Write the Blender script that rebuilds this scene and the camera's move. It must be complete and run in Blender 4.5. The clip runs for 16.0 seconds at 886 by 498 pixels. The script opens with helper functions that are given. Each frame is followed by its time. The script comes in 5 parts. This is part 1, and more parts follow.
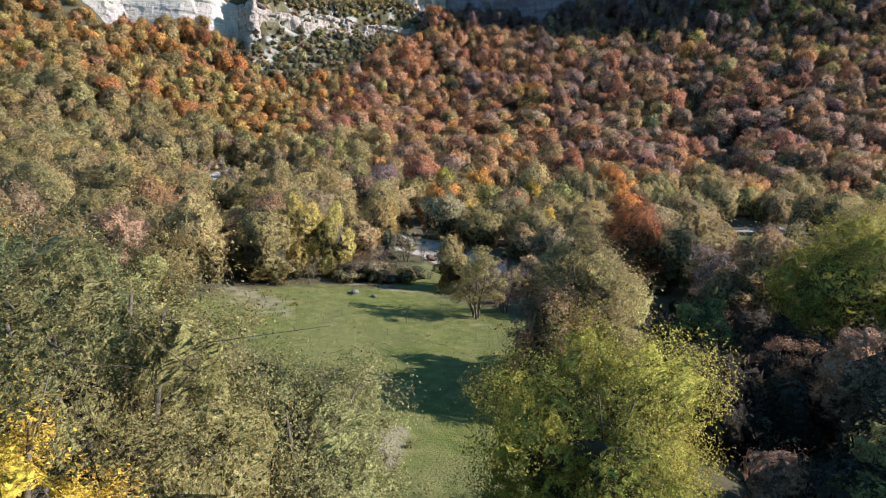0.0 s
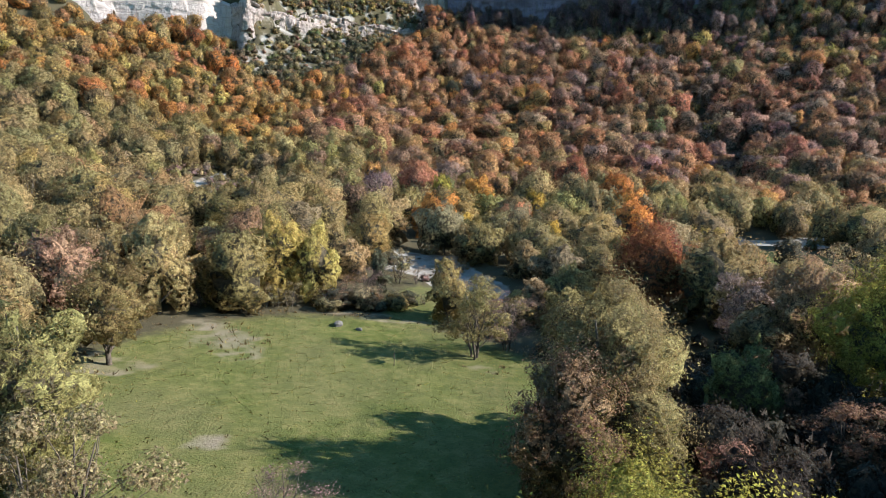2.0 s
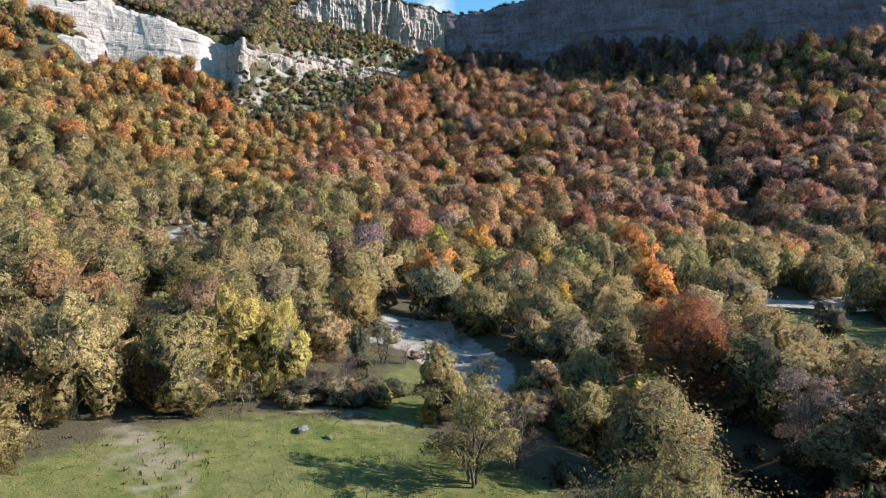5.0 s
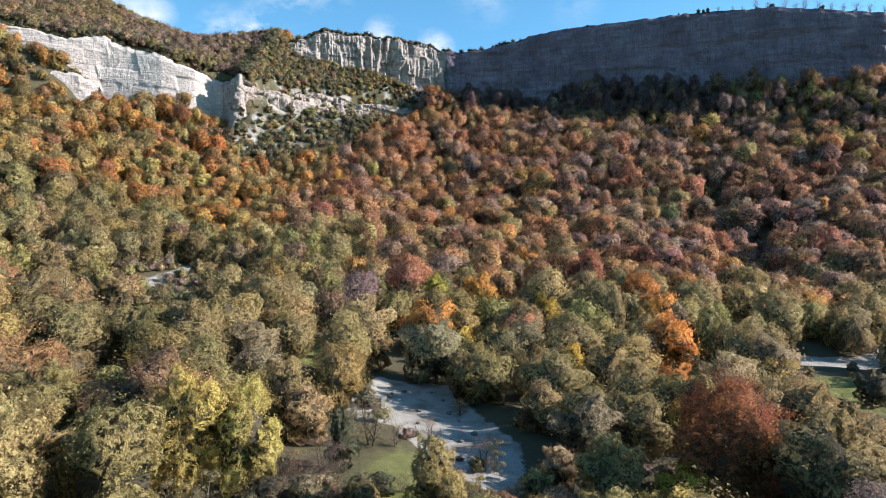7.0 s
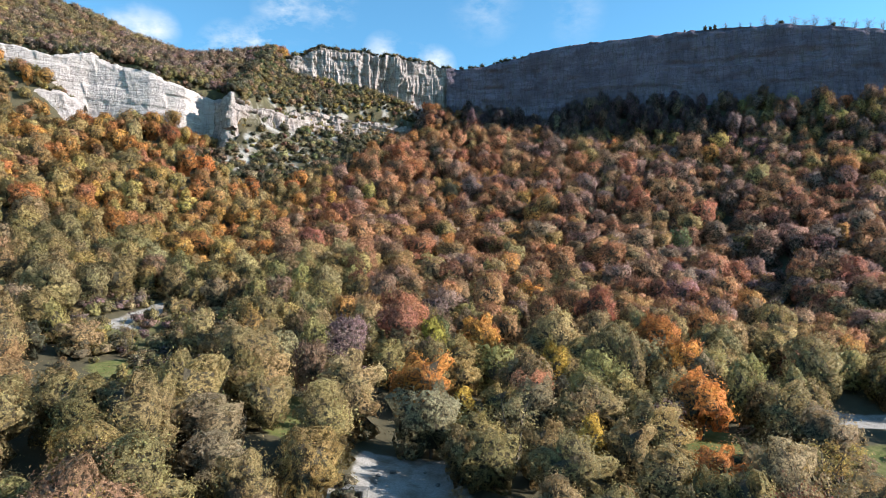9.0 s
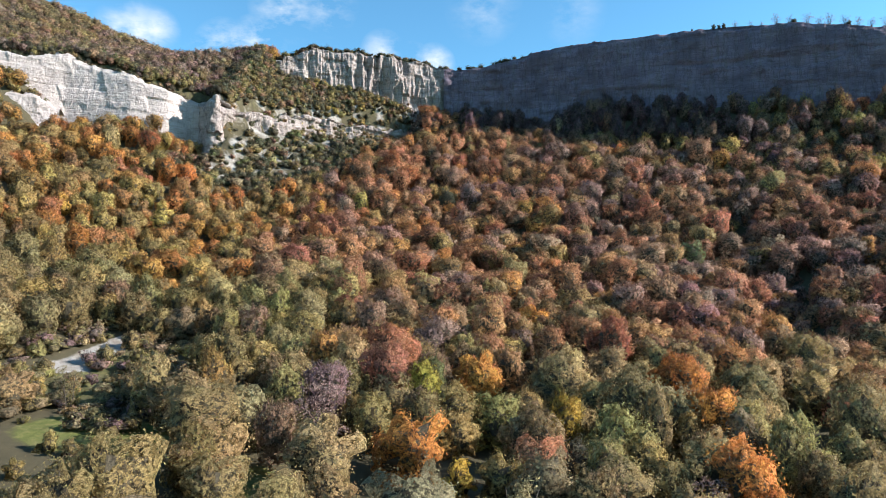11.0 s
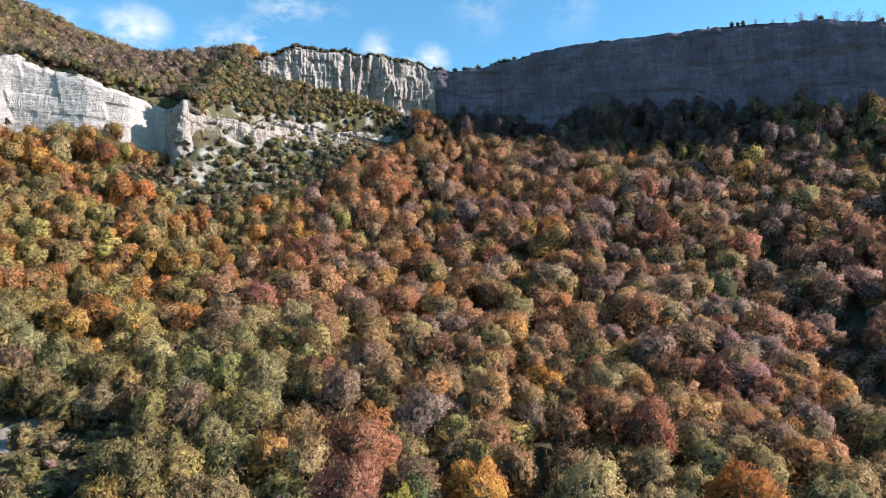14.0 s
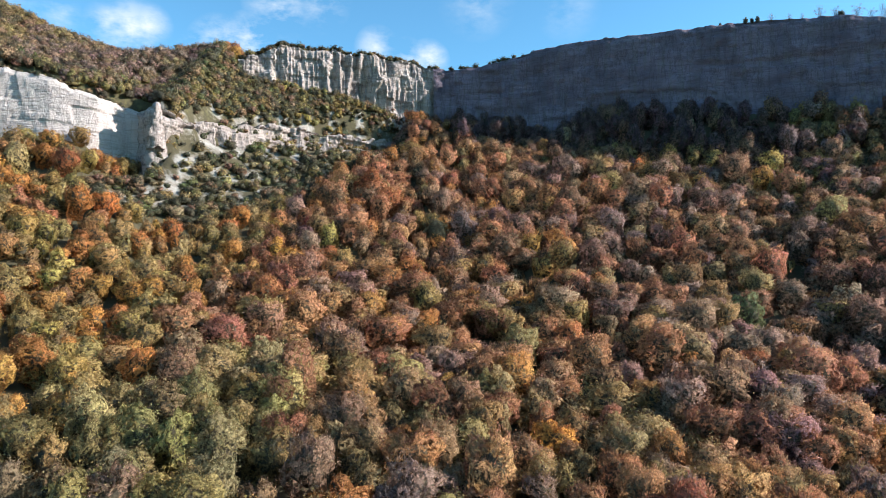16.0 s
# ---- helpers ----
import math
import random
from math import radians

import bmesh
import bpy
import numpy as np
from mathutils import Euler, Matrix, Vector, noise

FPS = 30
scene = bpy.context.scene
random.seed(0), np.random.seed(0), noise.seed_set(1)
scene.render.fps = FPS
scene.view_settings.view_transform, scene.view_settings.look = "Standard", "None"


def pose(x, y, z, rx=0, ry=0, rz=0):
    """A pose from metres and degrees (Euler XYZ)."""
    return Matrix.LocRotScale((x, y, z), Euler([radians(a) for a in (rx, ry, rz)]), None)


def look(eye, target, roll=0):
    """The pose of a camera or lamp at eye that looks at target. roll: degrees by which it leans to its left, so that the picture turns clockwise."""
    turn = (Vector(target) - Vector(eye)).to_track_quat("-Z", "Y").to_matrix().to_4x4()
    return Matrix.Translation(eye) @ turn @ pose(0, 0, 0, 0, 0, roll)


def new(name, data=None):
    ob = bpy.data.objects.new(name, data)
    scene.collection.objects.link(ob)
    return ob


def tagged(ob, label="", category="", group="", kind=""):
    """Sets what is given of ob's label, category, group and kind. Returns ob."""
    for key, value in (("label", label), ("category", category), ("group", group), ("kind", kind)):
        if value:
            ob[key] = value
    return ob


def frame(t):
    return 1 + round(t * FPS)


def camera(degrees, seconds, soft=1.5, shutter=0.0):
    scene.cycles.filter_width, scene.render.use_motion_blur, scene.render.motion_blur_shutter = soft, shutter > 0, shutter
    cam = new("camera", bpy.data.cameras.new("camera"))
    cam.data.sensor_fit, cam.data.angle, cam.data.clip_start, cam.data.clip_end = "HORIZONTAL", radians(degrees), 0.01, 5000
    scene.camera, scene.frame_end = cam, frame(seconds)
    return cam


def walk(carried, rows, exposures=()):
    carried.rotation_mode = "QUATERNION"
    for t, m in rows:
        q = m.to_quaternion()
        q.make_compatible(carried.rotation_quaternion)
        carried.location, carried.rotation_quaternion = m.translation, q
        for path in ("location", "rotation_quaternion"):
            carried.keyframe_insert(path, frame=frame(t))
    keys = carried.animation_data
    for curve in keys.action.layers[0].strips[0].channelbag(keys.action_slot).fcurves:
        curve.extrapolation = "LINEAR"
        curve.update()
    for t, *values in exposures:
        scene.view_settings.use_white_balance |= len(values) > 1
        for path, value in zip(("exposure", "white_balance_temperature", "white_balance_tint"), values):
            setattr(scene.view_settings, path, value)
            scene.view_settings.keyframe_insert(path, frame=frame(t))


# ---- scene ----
cam = camera(70.2, 16.0, 0.85)
PATH = [
    (0, (0.0, -44.867, 19.709), (-0.057, -42.878, 19.502), -0.3),
    (0.5, (0.058, -41.905, 20.322), (0.002, -39.916, 20.116), -0.3),
    (1, (0.103, -39.179, 20.91), (0.047, -37.19, 20.703), -0.2),
    (1.5, (0.179, -36.23, 21.549), (0.125, -34.241, 21.342), -0.1),
    (2, (0.295, -33.355, 22.197), (0.241, -31.367, 21.991), -0.1),
    (2.5, (0.38, -30.562, 22.71), (0.326, -28.573, 22.509), -0.0),
    (3, (0.464, -27.652, 23.357), (0.41, -25.661, 23.172), 0.1),
    (3.5, (0.53, -24.92, 23.95), (0.476, -22.928, 23.788), 0.1),
    (4, (0.64, -22.11, 24.537), (0.586, -20.115, 24.401), 0.1),
    (6.5, (0.88, -7.749, 28.131), (0.827, -5.75, 28.13), 0.2),
    (7, (0.73, -4.603, 29.289), (0.678, -2.604, 29.316), 0.3),
    (7.5, (0.733, -0.797, 30.779), (0.68, 1.201, 30.837), 0.4),
    (8, (0.792, 3.256, 32.311), (0.738, 5.254, 32.382), 0.4),
    (8.5, (0.802, 7.245, 33.933), (0.75, 9.243, 34.005), 0.4),
    (9, (0.978, 11.605, 35.691), (0.925, 13.603, 35.764), 0.4),
    (11.5, (1.688, 36.59, 45.567), (1.64, 38.588, 45.636), 0.3),
    (12, (1.891, 42.577, 48.009), (1.845, 44.575, 48.077), 0.3),
    (12.5, (2.196, 48.323, 50.318), (2.151, 50.322, 50.386), 0.2),
    (13, (2.503, 54.126, 52.765), (2.458, 56.125, 52.831), 0.2),
    (13.5, (2.599, 60.349, 55.013), (2.556, 62.348, 55.078), 0.2),
    (14, (2.568, 66.849, 57.262), (2.527, 68.848, 57.326), 0.2),
    (14.5, (2.591, 72.793, 59.634), (2.554, 74.791, 59.695), 0.1),
    (15, (2.754, 79.104, 61.769), (2.718, 81.103, 61.83), 0.1),
    (15.5, (3.251, 85.455, 64.184), (3.215, 87.454, 64.242), 0.1),
    (16, (3.28, 91.325, 65.819), (3.247, 93.324, 65.877), 0.1),
]
walk(cam, [(t, look(eye, target, roll)) for t, eye, target, roll in PATH])

# ---------------------------------------------------------------- light
SUN_AZ, SUN_EL = 91.0, 27.0          # degrees: from the right of the valley, low autumn noon


# small fair-weather clouds: direction, breadth, density
CLOUDS = [
    ((-0.440, 0.839, 0.320), 0.05, 1.0), ((-0.461, 0.827, 0.323), 0.035, 0.9), ((-0.419, 0.846, 0.329), 0.035, 0.9),
    ((-0.335, 0.889, 0.313), 0.05, 1.2), ((-0.295, 0.898, 0.326), 0.045, 1.2), ((-0.361, 0.882, 0.304), 0.035, 0.9),
    ((-0.250, 0.890, 0.380), 0.055, 0.8), ((-0.196, 0.901, 0.388), 0.05, 0.6), ((-0.116, 0.937, 0.330), 0.035, 0.8),
    ((-0.039, 0.949, 0.313), 0.035, 1.2), ((-0.071, 0.945, 0.319), 0.03, 0.8), ((0.035, 0.919, 0.393), 0.06, 0.35),
    ((-0.510, 0.797, 0.325), 0.03, 0.6), ((-0.539, 0.761, 0.361), 0.06, 0.6), ((0.166, 0.911, 0.377), 0.05, 0.25),
]

world = bpy.data.worlds.new("sky")
scene.world = world
world.use_nodes = True
wn, wl = world.node_tree.nodes, world.node_tree.links
sky = wn.new("ShaderNodeTexSky")
sky.sky_type, sky.sun_disc = "NISHITA", False
sky.sun_elevation, sky.sun_rotation = radians(SUN_EL), radians(SUN_AZ)
sky.altitude, sky.air_density, sky.dust_density, sky.ozone_density = 700, 1.0, 0.3, 2.0
wn["Background"].inputs["Strength"].default_value = 0.094


def sky_math(op, a, c=0.0, clamp=False):
    x = wn.new("ShaderNodeMath")
    x.operation, x.use_clamp = op, clamp
    for sock, v in ((x.inputs[0], a), (x.inputs[1], c)):
        if isinstance(v, bpy.types.NodeSocket):
            wl.new(v, sock)
        else:
            sock.default_value = v
    return x.outputs[0]


sky_way = wn.new("ShaderNodeTexCoord").outputs["Generated"]
wisp = wn.new("ShaderNodeTexNoise")
wisp.inputs["Scale"].default_value, wisp.inputs["Detail"].default_value, wisp.inputs["Roughness"].default_value = 13.0, 8.0, 0.62
stretched = wn.new("ShaderNodeMapping")
stretched.inputs["Scale"].default_value = (1.0, 1.0, 1.9)
wl.new(sky_way, stretched.inputs["Vector"])
wl.new(stretched.outputs["Vector"], wisp.inputs["Vector"])
cloud = None
for way, wide, dense in CLOUDS:
    dot = wn.new("ShaderNodeVectorMath")
    dot.operation = "DISTANCE"
    wl.new(sky_way, dot.inputs[0])
    dot.inputs[1].default_value = Vector(way).normalized()
    near = sky_math("SUBTRACT", 1.0, sky_math("DIVIDE", dot.outputs["Value"], wide), True)
    c = sky_math("MULTIPLY", sky_math("MULTIPLY", near, dense), sky_math("MULTIPLY", sky_math("SUBTRACT", wisp.outputs["Fac"], 0.40), 4.2, True), True)
    cloud = c if cloud is None else sky_math("MAXIMUM", cloud, c)
azure = wn.new("ShaderNodeMix")
azure.data_type, azure.blend_type = "RGBA", "MULTIPLY"
azure.inputs["Factor"].default_value, azure.inputs["B"].default_value = 1.0, (0.62, 1.07, 1.14, 1)
wl.new(sky.outputs["Color"], azure.inputs["A"])
veil = wn.new("ShaderNodeMix")
veil.data_type = "RGBA"
wl.new(cloud, veil.inputs["Factor"])
wl.new(azure.outputs["Result"], veil.inputs["A"])
veil.inputs["B"].default_value = (4.6, 4.9, 5.2, 1)
wl.new(veil.outputs["Result"], wn["Background"].inputs["Color"])

sun = new("sun", bpy.data.lights.new("sun", "SUN"))
sun.data.energy, sun.data.angle, sun.data.color = 4.6, radians(0.55), (1.0, 0.935, 0.885)
sun.matrix_world = look((0, 0, 0), -Vector((math.sin(radians(SUN_AZ)) * math.cos(radians(SUN_EL)),
                                             math.cos(radians(SUN_AZ)) * math.cos(radians(SUN_EL)), math.sin(radians(SUN_EL)))))
scene.view_settings.exposure = 1.30


# ---------------------------------------------------------------- materials
def material(name, rough=0.9, spec=0.2):
    m = bpy.data.materials.new(name)
    m.use_nodes = True
    b = m.node_tree.nodes["Principled BSDF"]
    b.inputs["Roughness"].default_value = rough
    b.inputs["Specular IOR Level"].default_value = spec
    return m, m.node_tree.nodes, m.node_tree.links, b


def noise_node(n, l, vec, scale, detail=4.0, rough=0.55):
    t = n.new("ShaderNodeTexNoise")
    t.inputs["Scale"].default_value, t.inputs["Detail"].default_value, t.inputs["Roughness"].default_value = scale, detail, rough
    l.new(vec, t.inputs["Vector"])
    return t.outputs["Fac"]


def ramp(n, l, fac, *stops):
    r = n.new("ShaderNodeValToRGB")
    e = r.color_ramp.elements
    while len(e) < len(stops):
        e.new(0.5)
    for s, (p, c) in zip(e, stops):
        s.position, s.color = p, (*c, 1) if len(c) == 3 else c
    l.new(fac, r.inputs["Fac"])
    return r.outputs["Color"]


def mixed(n, l, fac, a, b, kind="MIX"):
    x = n.new("ShaderNodeMix")
    x.data_type, x.blend_type = "RGBA", kind
    for sock, v in ((x.inputs["Factor"], fac), (x.inputs["A"], a), (x.inputs["B"], b)):
        if isinstance(v, bpy.types.NodeSocket):
            l.new(v, sock)
        elif isinstance(v, (int, float)):
            sock.default_value = v
        else:
            sock.default_value = (*v, 1)
    return x.outputs["Result"]


def maths(n, l, op, a, b=0.0, clamp=False):
    x = n.new("ShaderNodeMath")
    x.operation, x.use_clamp = op, clamp
    for sock, v in ((x.inputs[0], a), (x.inputs[1], b)):
        if isinstance(v, bpy.types.NodeSocket):
            l.new(v, sock)
        else:
            sock.default_value = v
    return x.outputs[0]


def bump(n, l, b, height, strength, distance):
    x = n.new("ShaderNodeBump")
    x.inputs["Strength"].default_value, x.inputs["Distance"].default_value = strength, distance
    l.new(height, x.inputs["Height"])
    l.new(x.outputs["Normal"], b.inputs["Normal"])


def place_vector(n):
    return n.new("ShaderNodeNewGeometry").outputs["Position"]


def leaf_material(name, from_attribute):
    """Leaves: a tint for each tree, and a lighter, darker or yellower shade for each leaf; light comes through them."""
    m, n, l, b = material(name, 0.75, 0.15)
    if from_attribute:
        a = n.new("ShaderNodeAttribute")
        a.attribute_name = "tint"
        tint = a.outputs["Color"]
    else:
        tint = n.new("ShaderNodeObjectInfo").outputs["Color"]
    geo = n.new("ShaderNodeNewGeometry")
    isl = geo.outputs["Random Per Island"]
    big = noise_node(n, l, geo.outputs["Position"], 0.22, 2.0)
    fine = noise_node(n, l, geo.outputs["Position"], 1.9, 3.0)
    tiny = noise_node(n, l, geo.outputs["Position"], 5.5 if from_attribute else 9.0, 2.0, 0.6)
    hsv = n.new("ShaderNodeHueSaturation")
    l.new(tint, hsv.inputs["Color"])
    h1 = maths(n, l, "MULTIPLY", maths(n, l, "SUBTRACT", big, 0.5), 0.04)
    h2 = maths(n, l, "MULTIPLY", maths(n, l, "SUBTRACT", isl, 0.5), 0.035)
    l.new(maths(n, l, "ADD", maths(n, l, "ADD", h1, h2), 0.5), hsv.inputs["Hue"])
    v1 = maths(n, l, "ADD", maths(n, l, "MULTIPLY", isl, 0.24 if from_attribute else 0.36), 0.76 if from_attribute else 0.70)
    v1 = maths(n, l, "MULTIPLY", v1, maths(n, l, "ADD", maths(n, l, "MULTIPLY", tiny, 2.4), -0.2))
    cell = n.new("ShaderNodeTexVoronoi")
    cell.inputs["Scale"].default_value = 2.7 if from_attribute else 5.5
    l.new(geo.outputs["Position"], cell.inputs["Vector"])
    leafy = n.new("ShaderNodeSeparateColor")
    l.new(cell.outputs["Color"], leafy.inputs["Color"])
    v1 = maths(n, l, "MULTIPLY", v1, maths(n, l, "ADD", maths(n, l, "MULTIPLY", leafy.outputs["Red"], 0.75), 0.62))
    v2 = maths(n, l, "ADD", maths(n, l, "MULTIPLY", fine, 0.8), 0.58)
    l.new(maths(n, l, "MULTIPLY", v1, v2), hsv.inputs["Value"])
    l.new(hsv.outputs["Color"], b.inputs["Base Color"])
    bump(n, l, b, maths(n, l, "ADD", noise_node(n, l, geo.outputs["Position"], 1.3, 4.0), maths(n, l, "MULTIPLY", maths(n, l, "ADD", tiny, leafy.outputs["Green"]), 0.30)), 0.8, 0.5)
    tr = n.new("ShaderNodeBsdfTranslucent")
    l.new(hsv.outputs["Color"], tr.inputs["Color"])
    mix = n.new("ShaderNodeMixShader")
    mix.inputs["Fac"].default_value = 0.40
    l.new(b.outputs["BSDF"], mix.inputs[1])
    l.new(tr.outputs["BSDF"], mix.inputs[2])
    gaps = noise_node(n, l, geo.outputs["Position"], 0.85 if from_attribute else 1.25, 6.0, 0.80)
    there = maths(n, l, "MULTIPLY", maths(n, l, "SUBTRACT", gaps, 0.450 if from_attribute else 0.452), 14.0, True)
    through_gap = n.new("ShaderNodeBsdfTransparent")
    ragged_mix = n.new("ShaderNodeMixShader")
    l.new(there, ragged_mix.inputs["Fac"])
    l.new(through_gap.outputs["BSDF"], ragged_mix.inputs[1])
    l.new(mix.outputs["Shader"], ragged_mix.inputs[2])
    l.new(ragged_mix.outputs["Shader"], n["Material Output"].inputs["Surface"])
    return m


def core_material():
    """A dark shell inside a crown, coloured as the shade behind its leaves."""
    m, n, l, b = material("crown_shade", 0.95, 0.1)
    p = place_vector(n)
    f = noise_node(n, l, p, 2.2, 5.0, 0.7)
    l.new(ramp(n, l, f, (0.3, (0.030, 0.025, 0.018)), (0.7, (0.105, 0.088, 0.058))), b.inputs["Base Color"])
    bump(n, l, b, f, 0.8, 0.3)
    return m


CORE = core_material()
LEAF = leaf_material("leaves", False)
LEAF_FAR = leaf_material("woodland_leaves", True)


def bark_material():
    m, n, l, b = material("bark", 0.95, 0.1)
    p = place_vector(n)
    f = noise_node(n, l, p, 2.5, 5.0)
    l.new(ramp(n, l, f, (0.25, (0.035, 0.028, 0.022)), (0.75, (0.15, 0.125, 0.10))), b.inputs["Base Color"])
    bump(n, l, b, noise_node(n, l, p, 14.0), 0.6, 0.04)
    return m


BARK = bark_material()


def ground_material():
    """Leaf litter and soil under the woods, grazed grass, river gravel and scree; the three masks lie on the sheet."""
    m, n, l, b = material("valley_ground", 0.95, 0.1)
    p = place_vector(n)
    a = n.new("ShaderNodeAttribute")
    a.attribute_name = "cover"
    sep = n.new("ShaderNodeSeparateColor")
    l.new(a.outputs["Color"], sep.inputs["Color"])
    wide, mid, fine = noise_node(n, l, p, 0.09, 3.0), noise_node(n, l, p, 0.55, 5.0, 0.6), noise_node(n, l, p, 4.5, 4.0, 0.65)
    litter = mixed(n, l, mid, (0.040, 0.034, 0.022), (0.10, 0.082, 0.046))
    litter = mixed(n, l, maths(n, l, "MULTIPLY", fine, 0.5), litter, (0.10, 0.095, 0.06))
    grass = ramp(n, l, mid, (0.32, (0.064, 0.090, 0.018)), (0.48, (0.102, 0.122, 0.028)), (0.62, (0.175, 0.168, 0.056)))
    grass = mixed(n, l, maths(n, l, "MULTIPLY", maths(n, l, "SUBTRACT", wide, 0.35), 1.6, True), grass, (0.165, 0.145, 0.070))
    tiny = noise_node(n, l, p, 16.0, 3.0, 0.7)
    grass = mixed(n, l, maths(n, l, "MULTIPLY", maths(n, l, "SUBTRACT", fine, 0.45), 2.6, True), grass, (0.062, 0.080, 0.028))
    grass = mixed(n, l, maths(n, l, "MULTIPLY", maths(n, l, "SUBTRACT", tiny, 0.5), 2.4, True), grass, (0.20, 0.18, 0.085))
    gravel = ramp(n, l, fine, (0.3, (0.19, 0.18, 0.165)), (0.55, (0.40, 0.38, 0.35)), (0.8, (0.56, 0.53, 0.49)))
    gravel = mixed(n, l, maths(n, l, "MULTIPLY", mid, 0.55), gravel, (0.16, 0.15, 0.13))
    gravel = mixed(n, l, maths(n, l, "MULTIPLY", maths(n, l, "SUBTRACT", noise_node(n, l, p, 0.28, 4.0, 0.6), 0.45), 4.0, True), gravel, (0.17, 0.14, 0.105))

    def edge(v, lo, hi):
        r = n.new("ShaderNodeMapRange")
        r.inputs["From Min"].default_value, r.inputs["From Max"].default_value = lo, hi
        l.new(maths(n, l, "ADD", v, maths(n, l, "MULTIPLY", maths(n, l, "SUBTRACT", mid, 0.5), 0.5)), r.inputs["Value"])
        return r.outputs["Result"]

    c = mixed(n, l, edge(sep.outputs["Red"], 0.3, 0.6), litter, grass)
    c = mixed(n, l, edge(sep.outputs["Green"], 0.4, 0.6), c, gravel)
    dry = mixed(n, l, fine, (0.15, 0.125, 0.085), (0.32, 0.275, 0.20))
    c = mixed(n, l, edge(sep.outputs["Blue"], 0.4, 0.7), c, dry)
    l.new(c, b.inputs["Base Color"])
    bump(n, l, b, maths(n, l, "ADD", fine, mid), 0.8, 0.2)
    return m


GROUND = ground_material()


def rock_material(name, light, dark, strata, warm, beds, joints, depth=1.0):
    """Bedded limestone: layers, rusty streaks, thin dark bedding lines and upright joints."""
    m, n, l, b = material(name, 0.92, 0.15)
    p = place_vector(n)

    def drawn(sx, sz, octaves, rough, twist=0.0):
        mp = n.new("ShaderNodeMapping")
        mp.inputs["Scale"].default_value = (sx, sx, sz)
        l.new(p, mp.inputs["Vector"])
        f = noise_node(n, l, mp.outputs["Vector"], 1.0, octaves, rough)
        return f

    layers, streak = drawn(0.10, strata, 6.0, 0.65), drawn(0.35, 0.035, 5.0, 0.6)
    fine, wide = noise_node(n, l, p, 0.9, 6.0, 0.65), noise_node(n, l, p, 0.06, 3.0, 0.5)
    c = mixed(n, l, layers, dark, light)
    c = mixed(n, l, ramp(n, l, streak, (0.45, (0, 0, 0)), (0.7, (0.75, 0.75, 0.75))), c, warm)
    c = mixed(n, l, ramp(n, l, fine, (0.3, (0.4, 0.4, 0.4)), (0.48, (0, 0, 0))), c, dark)
    c = mixed(n, l, ramp(n, l, wide, (0.42, (0, 0, 0)), (0.62, (0.6, 0.6, 0.6))), c, dark)

    def lines(f, deep):
        k = 1 - deep
        return ramp(n, l, f, (0.47, (1, 1, 1)), (0.492, (k, k, k)), (0.508, (k, k, k)), (0.53, (1, 1, 1)))

    flat, upright = lines(drawn(0.022, 0.42, 3.0, 0.6), beds), lines(drawn(0.24, 0.03, 4.0, 0.6), joints)
    thin = lines(drawn(0.05, 1.1, 2.0, 0.5), beds * 0.5)
    gap = mixed(n, l, 1.0, mixed(n, l, 1.0, flat, upright, "MULTIPLY"), thin, "MULTIPLY")
    l.new(mixed(n, l, 1.0, c, gap, "MULTIPLY"), b.inputs["Base Color"])
    h = maths(n, l, "ADD", maths(n, l, "MULTIPLY", layers, 1.2), fine)
    h = maths(n, l, "ADD", h, maths(n, l, "MULTIPLY", noise_node(n, l, p, 3.2, 5.0, 0.7), 0.4))
    bump(n, l, b, maths(n, l, "ADD", h, maths(n, l, "MULTIPLY", gap, 1.5)), 0.8, depth)
    return m


PALE_ROCK = rock_material("pale_limestone", (0.535, 0.458, 0.425), (0.29, 0.240, 0.220), 0.55, (0.38, 0.335, 0.285), 0.20, 0.34, 0.9)
WHITE_ROCK = rock_material("white_limestone", (0.60, 0.520, 0.485), (0.43, 0.370, 0.345), 0.4, (0.46, 0.41, 0.365), 0.15, 0.10, 0.8)
# the pale rock again, darker and bluer: the long cliff's shade in its colour
SHADED_ROCK = rock_material("shaded_limestone", (0.275, 0.218, 0.280), (0.098, 0.076, 0.099), 0.3, (0.150, 0.130, 0.128), 0.16, 0.22, 0.9)

# ---------------------------------------------------------------- lie of the land
COL_X = [-600, -300, -170, -90, 0, 140, 300, 600]
ROW_Y = [-400, -150, 0, 50, 105, 160, 230, 300, 358, 412, 465, 540]
LAND = [
    [70, 70, 70, 80, 90, 105, 130, 150, 165, 180, 200, 230],
    [40, 40, 42, 47, 56, 70, 95, 118, 128, 145, 170, 200],
    [20, 18, 16, 20, 30, 38, 56, 82, 108, 130, 148, 176],
    [8, 8, 8, 10, 17, 20, 36, 56, 76, 104, 134, 162],
    [-3, -2, -1, 0.5, 5, 10, 22, 38, 66, 95, 128, 160],
    [-5, -4, -3, -2, 1, 6, 18, 38, 71, 105, 136, 165],
    [-5, -4, -3, 0, 4, 12, 30, 58, 90, 122, 148, 175],
    [-5, -4, 0, 10, 30, 50, 80, 110, 130, 150, 165, 180],
]
